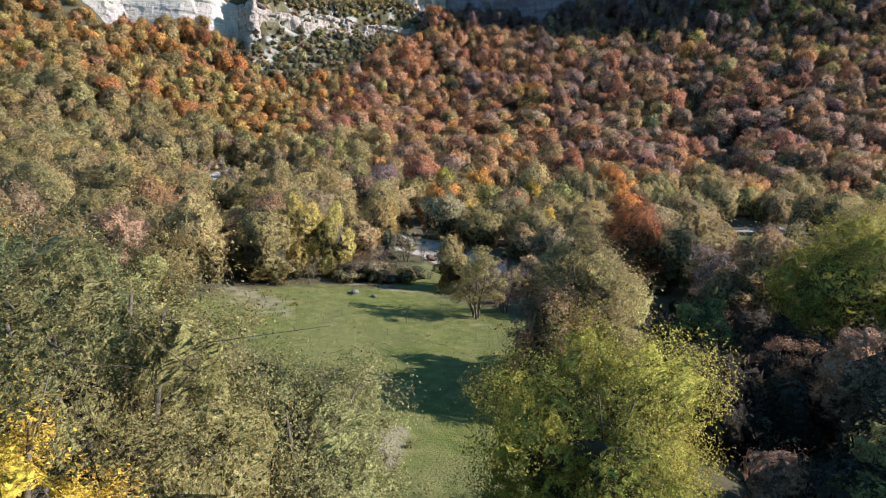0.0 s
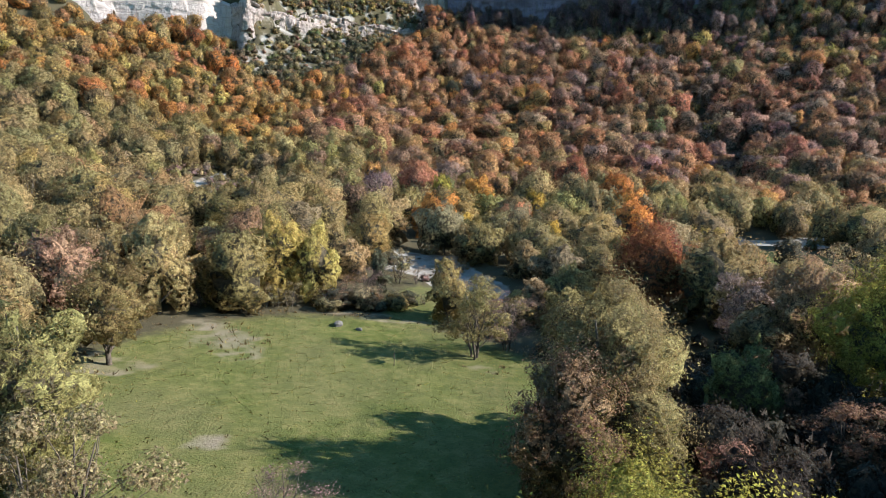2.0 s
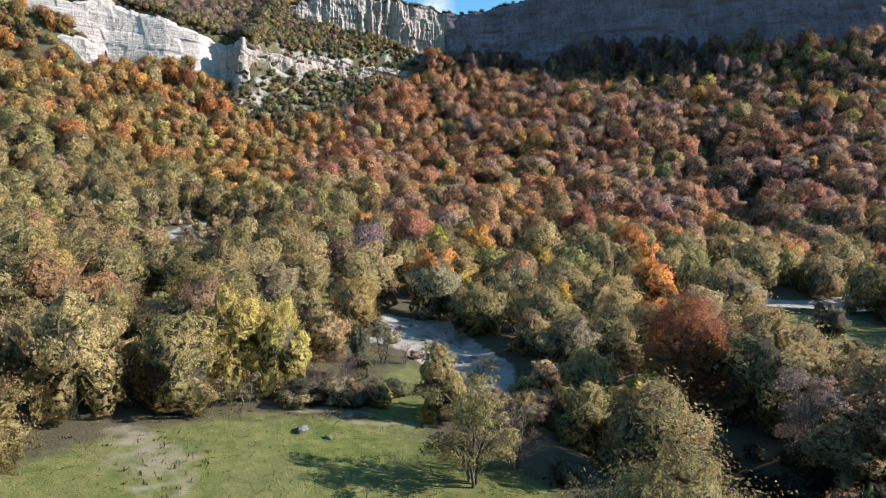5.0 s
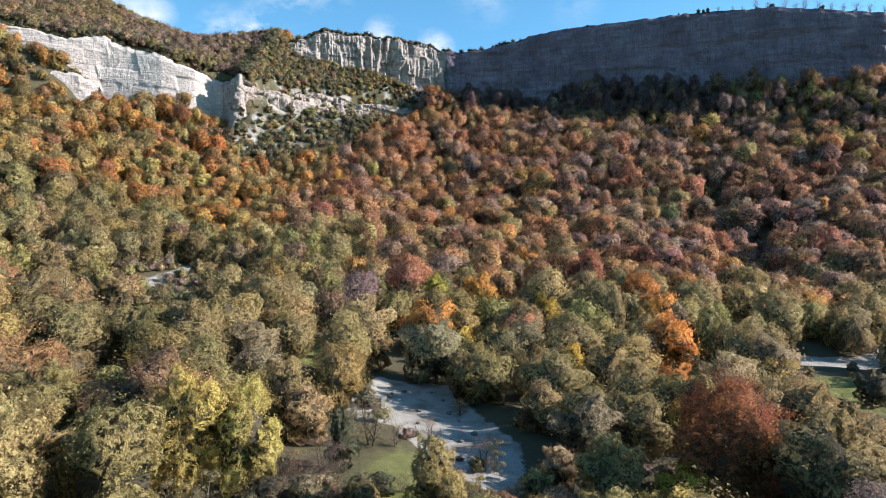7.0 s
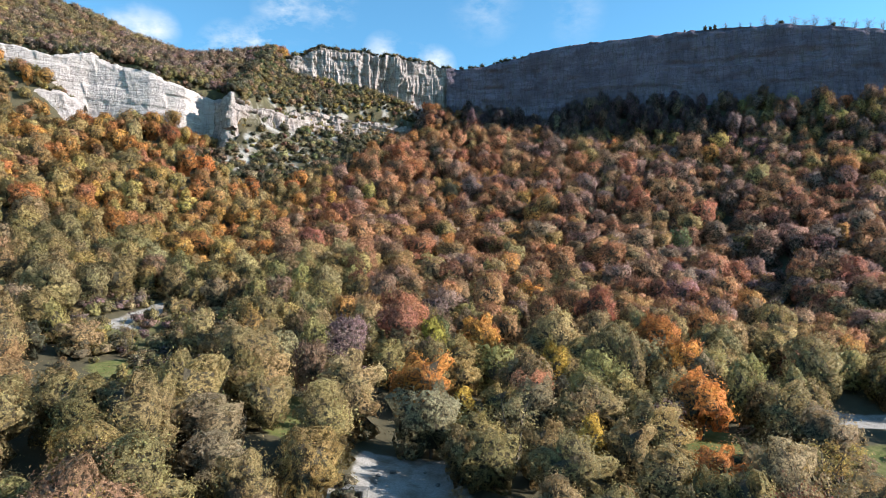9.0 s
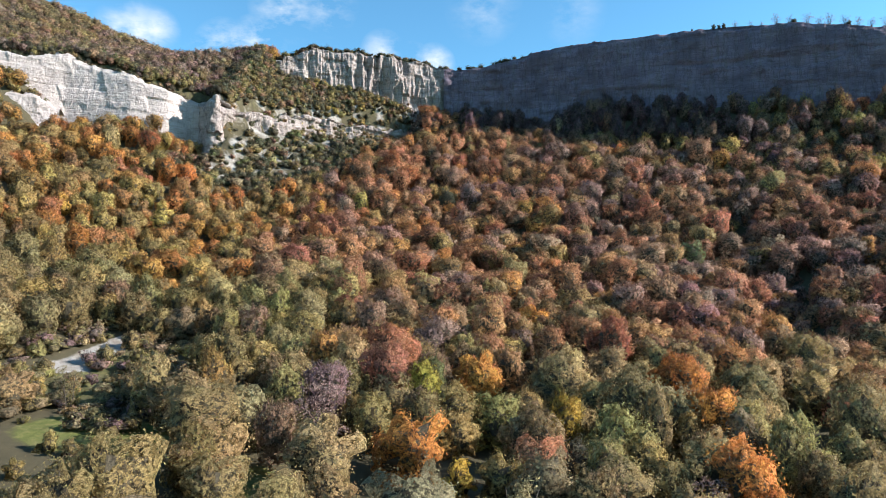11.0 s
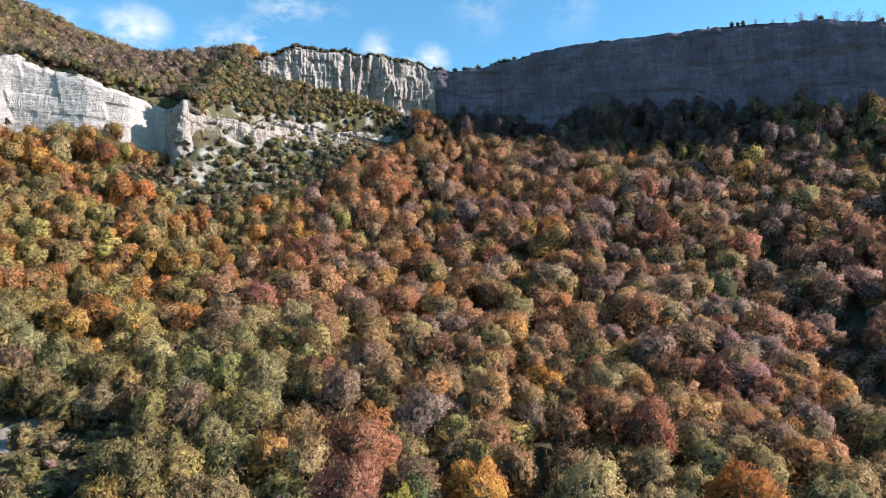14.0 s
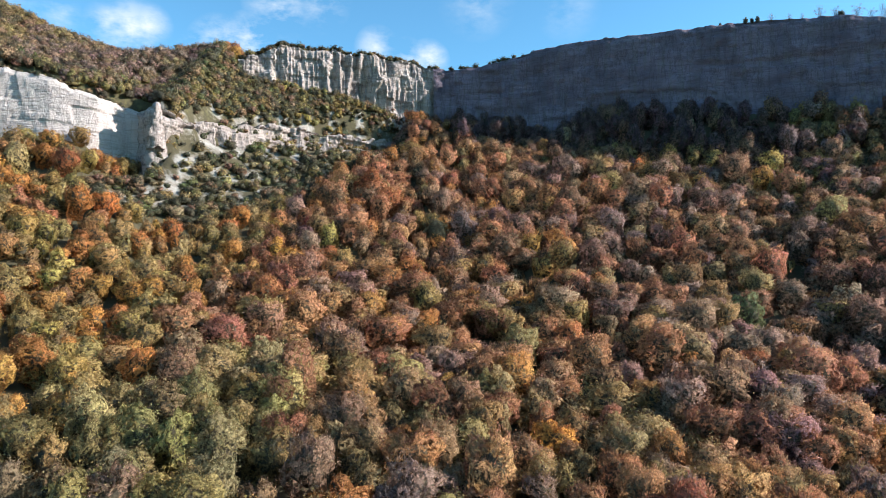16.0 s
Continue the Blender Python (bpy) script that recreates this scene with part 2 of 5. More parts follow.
# the two rock steps: place along x, distance, foot and brow
MAIN_X = [-420, -336, -293, -250, -208, -167, -140, -127, -109, -76, -36, -2, 19.5, 64.7, 102.7, 179.6, 219.6, 258, 290, 330, 390, 470, 560, 700, 900]
MAIN_Y = [500, 500, 500, 500, 500, 498, 486, 478, 491, 503, 520, 530, 526, 510, 494, 464, 446, 430, 424, 436, 450, 462, 470, 480, 490]
MAIN_TOP = [275, 252, 235, 214, 200, 203.5, 204, 195, 208.5, 208, 209, 204, 204.7, 213.7, 213.6, 212.9, 208.5, 200.2, 196, 196, 198, 200, 200, 200, 200]
MAIN_FOOT = [275, 252, 235, 214, 200, 203.5, 203, 181, 180, 176.5, 165.5, 162.5, 156, 151.3, 158.4, 156.8, 151.8, 150.8, 149, 146, 142, 138, 134, 130, 125]
LOW_X = [-420, -330, -283, -248, -235, -226, -218, -203, -183, -167, -160, -152, -145, -141.5, -139, -136, -132, -126, -108, -80, -43, -30]
LOW_Y = [310, 335, 350, 360, 366, 371, 375, 377.5, 380, 387, 402, 404, 396, 388, 388, 394, 406, 420, 446, 478, 505, 512]
LOW_TOP = [185, 176, 169, 162, 160.5, 163, 163.5, 158.5, 153, 147.5, 146, 143, 140, 141.5, 141, 139.5, 139, 141, 146.5, 150, 149, 146]
LOW_FOOT = [176, 167, 159, 153, 149, 138, 121, 123, 125, 123, 117, 115, 112, 108, 110, 124, 130, 132.5, 135, 138.5, 140, 146]


def blurred(a, k, times):
    for _ in range(times):
        for ax in (0, 1):
            pad = [(0, 0), (0, 0)]
            pad[ax] = (k, k)
            b = np.pad(a, pad, mode="edge")
            a = sum(np.take(b, range(i, i + a.shape[ax]), axis=ax) for i in range(2 * k + 1)) / (2 * k + 1)
    return a


GX, GY = np.arange(-600, 601, 10.0), np.arange(-400, 521, 10.0)
_rows = np.array([np.interp(GY, ROW_Y, c) for c in LAND])
GRID = np.array([np.interp(GX, COL_X, _rows[:, j]) for j in range(len(GY))]).T
GRID = blurred(GRID, 1, 2)


def smooth(t):
    t = np.clip(t, 0, 1)
    return t * t * (3 - 2 * t)


def waves(x, y, size, seed):
    """A cheap rolling noise, about -1 to 1."""
    r = np.random.RandomState(seed)
    v = 0
    for _ in range(7):
        a, ph, s = r.uniform(0, 6.283), r.uniform(0, 6.283), size * r.uniform(0.6, 1.6)
        v = v + np.sin((x * math.cos(a) + y * math.sin(a)) * 6.283 / s + ph)
    return v / 4.0


RIVER = [(-9, 135), (-8, 121), (-7, 106), (-2, 92), (4, 82), (11, 73), (20, 62), (27, 48), (30, 30), (30, 8), (26, -20), (22, -60), (20, -160)]
SCREE = [(-81, 194), (-81, 189), (-83, 184), (-84, 176), (-85, 170), (-84, 166)]                # a slide of pale stones on the thorn slope
SIDE_RIVER = [(150, 182), (112, 156), (96, 143), (82, 146), (66, 160)]


def far_from(line, x, y):
    d = np.full(np.shape(x), 1e9)
    for (ax, ay), (bx, by) in zip(line, line[1:]):
        ux, uy = bx - ax, by - ay
        t = np.clip(((x - ax) * ux + (y - ay) * uy) / (ux * ux + uy * uy), 0, 1)
        d = np.minimum(d, np.hypot(x - ax - t * ux, y - ay - t * uy))
    return d


def plain_land(x, y):
    i, j = np.clip((x + 600) / 10, 0, len(GX) - 1.001), np.clip((y + 400) / 10, 0, len(GY) - 1.001)
    a, b = i.astype(int), j.astype(int)
    u, v = i - a, j - b
    return (GRID[a, b] * (1 - u) + GRID[a + 1, b] * u) * (1 - v) + (GRID[a, b + 1] * (1 - u) + GRID[a + 1, b + 1] * u) * v


def height(x, y):
    x, y = np.asarray(x, float), np.asarray(y, float)
    ym, top, foot = (np.interp(x, MAIN_X, v) for v in (MAIN_Y, MAIN_TOP, MAIN_FOOT))
    yl, lt = np.interp(x, LOW_X, LOW_Y), np.interp(x, LOW_X, LOW_TOP)
    z = plain_land(x, y)
    hill = smooth((y - 110) / 120)
    z = z + waves(x, y, 70, 3) * 3.0 * hill * smooth((430 - y) / 60) + waves(x, y, 14, 4) * (0.12 + 0.7 * hill)
    # gully on the wooded slope
    z = z - 7 * np.exp(-((x - 128 - 0.16 * (y - 300) - 5 * np.sin(y / 23)) / 13) ** 2) * smooth((y - 190) / 60) * smooth((420 - y) / 60)
    # the river has cut itself in
    d = far_from(RIVER, x, y)
    depth = 1.3 + 2.0 * smooth((75 - y) / 40)
    z = z - depth * smooth((11 - d) / 7)
    z = z - 0.8 * smooth((9 - far_from(SIDE_RIVER, x, y)) / 5)
    east = smooth((x + 36) / 12)
    foot_land = plain_land(x, ym - 1)
    z = z + (foot - foot_land) * smooth((y - ym + 60) / 58) * east
    lf = np.interp(x, LOW_X, LOW_FOOT)
    z = z + (lf - 1 - plain_land(x, yl - 1)) * smooth((y - yl + 48) / 46) * (1 - east)
    upper = lt + (foot - lt) * np.clip((y - yl) / np.maximum(ym - yl - 6, 6), 0, 1)
    z = z + (upper - z) * smooth((y - yl - 4) / 4) * (1 - east)
    brow = top - 0.05 * np.maximum(y - ym, 0) - 0.25 * np.maximum(y - ym, 0) * smooth((-150 - x) / 40)
    z = z + (brow - z) * smooth((y - ym - 5) / 4)
    return z


def ground_z(x, y):
    return float(height(np.array([x]), np.array([y]))[0])


def stretch(lo, hi, step, far, grow):
    s = step
    a = list(np.arange(lo, hi + 0.01, step))
    out, x = [], hi
    while x < far[1]:
        s *= grow
        x += s
        out.append(x)
    s, x, pre = step, lo, []
    while x > far[0]:
        s *= grow
        x -= s
        pre.append(x)
    return np.array(pre[::-1] + a + out)


def soft_box(x, y, cx, cy, rx, ry, turn=0.0):
    c, s = math.cos(radians(turn)), math.sin(radians(turn))
    u, v = ((x - cx) * c + (y - cy) * s) / rx, (-(x - cx) * s + (y - cy) * c) / ry
    return smooth((1.25 - np.sqrt(u * u + v * v)) / 0.5)


def ragged(x, y):
    return 0.20 * waves(x, y, 5.5, 91) + 0.16 * waves(x, y, 2.3, 92)


def grass_at(x, y):
    g = soft_box(x, y, -12, 24, 27, 32, 12)
    g = np.maximum(g, soft_box(x, y, -4, -10, 9, 26))
    g = np.maximum(g, soft_box(x, y, -6, 66, 5, 12))
    g = np.maximum(g, soft_box(x, y, -60, 138, 13, 9))
    g = np.maximum(g, 0.34 * soft_box(x, y, -12, 74, 14, 12))
    g = np.maximum(g, soft_box(x, y, -29, 123, 4.5, 11, 10))
    g = np.maximum(g, soft_box(x, y, 47, 125, 7, 9))
    g = np.maximum(g, soft_box(x, y, 80, 115, 12, 14))
    g = np.maximum(g, 0.42 * soft_box(x, y, -74, 166, 12, 20, -10))
    yl = np.interp(x, LOW_X, LOW_Y)
    g = np.maximum(g, 0.34 * smooth((y - yl) / 8) * smooth((-20 - x) / 12))
    return g


def gravel_at(x, y):
    d = far_from(RIVER, x, y)
    g = smooth((9.0 - d - 2 * ragged(x, y)) / 3) * smooth((y - 66) / 8) * smooth((11 - x) / 3) * smooth((117 - y) / 6)
    g = np.maximum(g, smooth((7 - far_from(SIDE_RIVER, x, y)) / 3))
    g = np.maximum(g, 0.8 * soft_box(x, y, -12, 96, 5, 9))
    g = np.maximum(g, smooth((4.6 - far_from(SCREE, x, y) - 3.0 * ragged(x, y)) / 2))
    g = np.maximum(g, soft_box(x, y, -92, 208, 4, 5))
    yl = np.interp(x, LOW_X, LOW_Y)
    scree = smooth((y - yl + 62 + 30 * np.exp(-((x + 100) / 30) ** 2)) / 30) * smooth((yl - y + 34) / 20) * smooth((x + 160) / 20) * smooth((-20 - x) / 15)
    return np.maximum(g, scree * (0.46 + 0.38 * waves(x, y, 12, 93)))


def dry_at(x, y):
    g = soft_box(x, y, -29, 42, 5, 10, 40)
    g = np.maximum(g, soft_box(x, y, -5.5, 1, 2.0, 4.5))
    g = np.maximum(g, soft_box(x, y, -20, 15, 2.6, 2.0))
    g = np.maximum(g, soft_box(x, y, -14, 58, 12, 2.5, -8))
    g = np.maximum(g, soft_box(x, y, 3, 39, 3, 2.5))
    g = np.maximum(g, soft_box(x, y, -36, 30, 5, 4))
    bare = np.maximum(soft_box(x, y, -5.5, 1.5, 1.5, 3.4), 0.4 * soft_box(x, y, -20.5, 15, 1.6, 1.2))      # earth scars
    return np.clip(g * 0.52 + 0.35 * bare + 0.8 * ragged(x, y) * (g > 0.05), 0, 1)


def lay_ground():
    xs = stretch(-50, 50, 1.8, (-2600, 2600), 1.055)
    ys = np.concatenate([stretch(-45, 140, 1.8, (-900, 141), 1.07), np.arange(144, 545, 4.0), 540 * 1.06 ** np.arange(1, 30)])
    ys = np.unique(ys.round(3))
    X, Y = np.meshgrid(xs, ys, indexing="ij")
    Z = height(X, Y)
    nx, ny = X.shape
    me = bpy.data.meshes.new("ground")
    i = np.arange(nx * ny).reshape(nx, ny)
    quads = np.stack([i[:-1, :-1], i[1:, :-1], i[1:, 1:], i[:-1, 1:]], -1).reshape(-1, 4)
    fill_mesh(me, np.stack([X, Y, Z], -1).reshape(-1, 3), quads)
    cover = np.stack([grass_at(X, Y), gravel_at(X, Y), dry_at(X, Y), np.ones_like(X)], -1).reshape(-1, 4)
    at = me.color_attributes.new("cover", "FLOAT_COLOR", "POINT")
    at.data.foreach_set("color", cover.astype(np.float32).ravel())
    me.materials.append(GROUND)
    me.shade_smooth()
    return tagged(new("ground", me), "valley floor and slopes of grass, leaf litter, gravel and scree", "ground", kind="structure")


def fill_mesh(me, verts, quads, tris=None):
    """Vertices, four-sided and three-sided faces from arrays."""
    k = 0 if tris is None else len(tris)
    me.vertices.add(len(verts))
    me.vertices.foreach_set("co", np.asarray(verts, np.float32).ravel())
    loops = np.asarray(quads, np.int32).ravel()
    starts = np.arange(len(quads)) * 4
    if k:
        starts = np.concatenate([starts, len(loops) + np.arange(k) * 3])
        loops = np.concatenate([loops, np.asarray(tris, np.int32).ravel()])
    me.loops.add(len(loops))
    me.loops.foreach_set("vertex_index", loops.astype(np.int32))
    me.polygons.add(len(starts))
    me.polygons.foreach_set("loop_start", starts.astype(np.int32))
    me.update(calc_edges=True)


ground = lay_ground()


# ---------------------------------------------------------------- rock faces
def lattice(x, y, seed):
    """Value noise between 0 and 1."""
    r = np.random.RandomState(seed).uniform(size=(128, 128))
    i, j = np.floor(x).astype(int), np.floor(y).astype(int)
    u, v = x - i, y - j
    u, v = u * u * (3 - 2 * u), v * v * (3 - 2 * v)
    i, j, k, m = i % 128, j % 128, (i + 1) % 128, (j + 1) % 128
    return (r[i, j] * (1 - u) + r[k, j] * u) * (1 - v) + (r[i, m] * (1 - u) + r[k, m] * u) * v


FACES = {}


def cells(x, y, seed):
    """Blocks with sharp joints, each 0 to 1."""
    r = np.random.RandomState(seed).uniform(size=(128, 128))
    j = np.floor(y).astype(int)
    off = np.random.RandomState(seed + 1).uniform(size=128)[j % 128]
    return r[np.floor(x + off).astype(int) % 128, j % 128]


def rock_face(name, label, mat, xa, xb, X, Y, TOP, FOOT, seed, step=0.7, rows=60, lip=1.0, flute=1.0, tall=60.0, bed=0.3, slab=0.3, rough=0.5, apron=3.5, apron_to=1.0, broad=1.0, sway=6.0):
    """A wall of rock along the line X, Y from foot to brow: ribs and gullies, beds, slabs and a crumbling lip."""
    fx = np.linspace(xa, xb, 3000)
    fy = np.interp(fx, X, Y)
    s = np.concatenate([[0], np.cumsum(np.hypot(np.diff(fx), np.diff(fy)))])
    u = np.arange(0, s[-1], step)
    px, py = np.interp(u, s, fx), np.interp(u, s, fy)
    k = np.ones(9) / 9
    py = np.convolve(np.pad(py, 4, mode="edge"), k, "valid")
    tx, ty = np.gradient(px), np.gradient(py)
    n = np.hypot(tx, ty)
    ox, oy = ty / n, -tx / n                      # outwards, to the valley
    v = np.linspace(0, 1, rows)
    top, foot = np.interp(px, X, TOP), np.interp(px, X, FOOT) - 7
    top = top + lip * ((lattice(u / 9, 0 * u, seed + 5) - 0.5) * 2.6 + (cells(u / 2.6, 0 * u, seed + 6) - 0.5) * 1.5)
    U, V = np.meshgrid(u, v, indexing="ij")
    Z = foot[:, None] + (top - foot)[:, None] * V
    bent = U + 3 * (lattice(U / 26, Z / 22, seed + 9) - 0.5)
    d = (lattice(U / 38, Z / 90, seed) - 0.5) * sway * min(1.0, 0.4 + flute)
    wide = 0.45 + 1.1 * lattice(U / 24, Z / 40, seed + 8)
    for size, high, amp in ((10.0 * broad, 1.0, 1.5 * broad), (4.6 * broad, 0.7, 1.1 * broad), (2.1, 0.4, 0.55)):
        a = lattice(bent / size, Z / (tall * high), seed + int(size * 10))
        rib = 1 - np.abs(2 * a - 1) * 2.0
        d = d + flute * amp * wide * (np.sign(rib) * np.abs(rib) ** 0.8)      # blunt ribs, sharp gullies
    stop = cells(bent / 5.0, Z / 9.0, seed + 21)
    d = d - flute * 0.9 * (stop > 0.72)                                    # broken-off columns
    b = lattice(Z / 3.4 + 0.5 * lattice(U / 60, Z / 30, seed + 3), U / 80, seed + 4)
    d = d + bed * 3.0 * (np.round(b * 4) / 4 - 0.5) + bed * (lattice(Z / 1.3, U / 25, seed + 7) - 0.5)
    d = d + slab * (2.0 * (cells(U / 15 + Z / 60, Z / 8.5 + U / 120, seed + 15) - 0.5) + 1.0 * (cells(U / 6 - Z / 50, Z / 3.6, seed + 17) - 0.5))
    shelf = lattice(U / 42, Z / 6.5 + U / 90, seed + 19)
    d = d - bed * 5.0 * smooth((shelf - 0.66) / 0.05)                      # long hollows under a bed
    d = d + rough * ((lattice(U / 1.9, Z / 2.4, seed + 12) - 0.5) * 1.1 + np.random.RandomState(seed).uniform(-0.2, 0.2, U.shape))
    d = d + np.clip(1 - V / apron_to, 0, 1) ** 1.3 * apron                 # the foot stands forward
    d = d - 2.0 * smooth((V - 0.93) / 0.07) * (0.4 + lattice(U / 7, 0 * U, seed + 14))
    x, y, z = px[:, None] + ox[:, None] * d, py[:, None] + oy[:, None] * d, Z
    for back, drop in ((3.0, -0.2), (7.0, -0.7), (11.0, -2.5)):
        x = np.concatenate([x, (px - ox * back)[:, None]], 1)
        y = np.concatenate([y, (py - oy * back)[:, None]], 1)
        z = np.concatenate([z, (top + drop)[:, None]], 1)
    nu, nv = x.shape
    i = np.arange(nu * nv).reshape(nu, nv)
    quads = np.stack([i[:-1, :-1], i[1:, :-1], i[1:, 1:], i[:-1, 1:]], -1).reshape(-1, 4)
    me = bpy.data.meshes.new(name)
    fill_mesh(me, np.stack([x, y, z], -1).reshape(-1, 3), quads)
    me.materials.append(mat)
    FACES[name] = (x, y, z, ox, oy)
    return tagged(new(name, me), label, "cliff", kind="structure")


rock_face("cliff_1", "pale fluted limestone cliff in full sun under the brow", PALE_ROCK, -131, -9, MAIN_X, MAIN_Y, MAIN_TOP, MAIN_FOOT, 11, 0.45, 70, 1.3, 1.7, 36, 0.12, 0.9, 0.8, 2.0, 0.5, 1.35)
rock_face("cliff_2", "long bedded limestone cliff with its shade put into the grey", SHADED_ROCK, -11, 700, MAIN_X, MAIN_Y, MAIN_TOP, MAIN_FOOT, 23, 1.1, 60, 0.35, 0.42, 60, 0.28, 0.9, 0.3)
rock_face("cliff_3", "bright smooth limestone cliff above the orange wood", WHITE_ROCK, -330, -150, LOW_X, LOW_Y, LOW_TOP, LOW_FOOT, 31, 0.6, 64, 0.8, 0.06, 22, 0.03, 0.50, 0.30, 3.0, 1.0, 1.0, 2.5)
rock_face("cliff_4", "broken limestone ledge with a rock pillar and scrub", PALE_ROCK, -152, -36, LOW_X, LOW_Y, LOW_TOP, LOW_FOOT, 47, 0.55, 44, 1.2, 0.8, 16, 0.4, 0.8, 0.55, 3.5, 0.5)


def rock_pillar(x, y, foot, top, wide):
    """A leaning spire of broken limestone at the end of the ledge."""
    r = np.random.RandomState(77)
    sides, rings = 22, 26
    a, h = np.meshgrid(np.arange(sides) * 6.283 / sides, np.linspace(0, 1, rings), indexing="ij")
    step = np.round(h * 7 + 0.6 * np.sin(a * 2)) / 7
    girth = wide * (1.55 - 1.0 * step ** 1.4) * (1 + 0.50 * (cells(a * 1.3, h * 6, 61) - 0.5) + 0.20 * r.uniform(-1, 1, a.shape))
    girth = girth * np.where(h > 0.97, 0.55, 1.0)
    px, py, pz = x + np.cos(a) * girth + 1.0 * h, y + np.sin(a) * girth * 1.3, foot + (top - foot) * h + 0.35 * r.uniform(-1, 1, a.shape)
    i = np.arange(sides * rings).reshape(sides, rings)
    j = np.roll(i, -1, 0)
    quads = np.stack([i[:, :-1], j[:, :-1], j[:, 1:], i[:, 1:]], -1).reshape(-1, 4)
    me = bpy.data.meshes.new("cliff_6")
    tip = np.array([[x + 1.0, y, top + 0.2]])
    crest = np.stack([i[:, -1], j[:, -1], np.full(sides, sides * rings)], -1)
    fill_mesh(me, np.concatenate([np.stack([px, py, pz], -1).reshape(-1, 3), tip]), quads, crest)
    me.materials.append(PALE_ROCK)
    return tagged(new("cliff_6", me), "slender broken limestone pillar at the end of the ledge", "cliff", kind="structure")


rock_pillar(-140.0, 389.5, 122, 144.8, 2.5)
SLAB = [[-243, -232, -222, -212], [349, 352, 356, 362], [132, 139, 135, 129], [126, 123, 120, 119]]
rock_face("cliff_5", "low slab of pale limestone among scrub and trees", WHITE_ROCK, -242, -213, *SLAB, 53, 0.7, 30, 1.4, 0.4, 20, 0.2, 0.8, 0.4)


# ---------------------------------------------------------------- trees
TINT = {
    "olive": (0.298, 0.233, 0.102), "moss": (0.261, 0.218, 0.089), "grey": (0.305, 0.241, 0.137), "lime": (0.356, 0.294, 0.064), "green": (0.162, 0.178, 0.076),
    "dark": (0.105, 0.103, 0.066), "yellow": (0.562, 0.372, 0.068), "gold": (0.390, 0.276, 0.096), "tan": (0.400, 0.275, 0.135),
    "brown": (0.324, 0.199, 0.129), "rust": (0.450, 0.207, 0.108), "red": (0.370, 0.118, 0.066), "orange": (0.580, 0.245, 0.070),
    # Shade is mixed into two tints: the cliff-foot brown and the river-cut brush.
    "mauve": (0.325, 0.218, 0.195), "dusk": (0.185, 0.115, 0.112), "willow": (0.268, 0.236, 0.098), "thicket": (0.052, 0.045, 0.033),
}


NO_QUADS = np.zeros((0, 4), int)


def leaf_cloud(r, centres, radii, count, size, spread=0.75, flat=1.0, soft=0.55):
    """Pointed leaves thrown over the clumps, facing mostly out and up; the shading follows the clump and the crown."""
    which = r.choice(len(centres), count, p=radii ** 2 / (radii ** 2).sum())
    d = r.normal(size=(count, 3))
    d /= np.linalg.norm(d, axis=1)[:, None]
    rad = radii[which] * (spread + (1 - spread) * 1.25 * r.uniform(size=count) ** 0.7)
    p = centres[which] + d * rad[:, None] * np.array([1, 1, 0.8 * flat])
    nrm = d + np.array([0, 0, 0.35]) + r.normal(0, 0.5, (count, 3))
    nrm /= np.linalg.norm(nrm, axis=1)[:, None]
    t = np.cross(nrm, r.normal(size=(count, 3)))
    t /= np.linalg.norm(t, axis=1)[:, None]
    b = np.cross(nrm, t)
    s = size * r.uniform(0.65, 1.35, (count, 1))
    t, b = t * s * 0.62, b * s * 0.42
    droop = -nrm * s * 0.12
    k = np.array([1, 1, flat])
    v = np.stack([p + t * 1.35 * k + droop * k, p - t * 0.65 * k + b * 1.1 * k, p - t * 0.65 * k - b * 1.1 * k], 1).reshape(-1, 3)
    mid = centres.mean(0)
    out = (p - mid) / np.maximum(np.ptp(centres, axis=0), 1e-3)
    out /= np.linalg.norm(out, axis=1)[:, None]
    n = nrm * (1 - soft) + (0.55 * out + 0.45 * d) * soft * 1.5
    n /= np.linalg.norm(n, axis=1)[:, None]
    return v, np.arange(count * 3).reshape(-1, 3), np.repeat(n, 3, 0)


def boughs(r, R, H, base, shape, many=9, loose=1.4):
    """The great boughs of a crown as overlapping balls: centre and size, the crown R wide from base to H."""
    half, out = (H - base) / 2, []
    turn = r.uniform(0, 6.283)
    for k in range(many):
        up = -0.85 + 1.75 * (k + 0.5) / many                     # from the lowest bough to the top
        a = turn + k * 2.4 + r.uniform(-0.5, 0.5)
        wide = math.sqrt(max(0.05, 1 - (max(0, up) ** 2 if shape != "cone" else up * abs(up)))) if up > 0 else 1.0 - 0.18 * up * up
        if shape == "cone":
            wide *= 0.95 - 0.35 * up
        s = r.uniform(0.28, 0.50) * (0.9 if up > 0.5 else 1.0)
        w = max(0.0, wide - s) * r.uniform(0.75, loose)
        out.append((np.array([math.cos(a) * w * R, math.sin(a) * w * R, base + half * (1 + up * (1 - 0.55 * s))]), s * R))
    out.append((np.array([0, 0, base + half * 1.05]), 0.46 * R))
    for k in range(3):                                               # a skirt of low boughs
        a = turn + 1 + 2.1 * k
        s = r.uniform(0.34, 0.42)
        out.append((np.array([math.cos(a) * 0.5 * R, math.sin(a) * 0.5 * R, base + s * R * 0.8]), s * R))
    return out


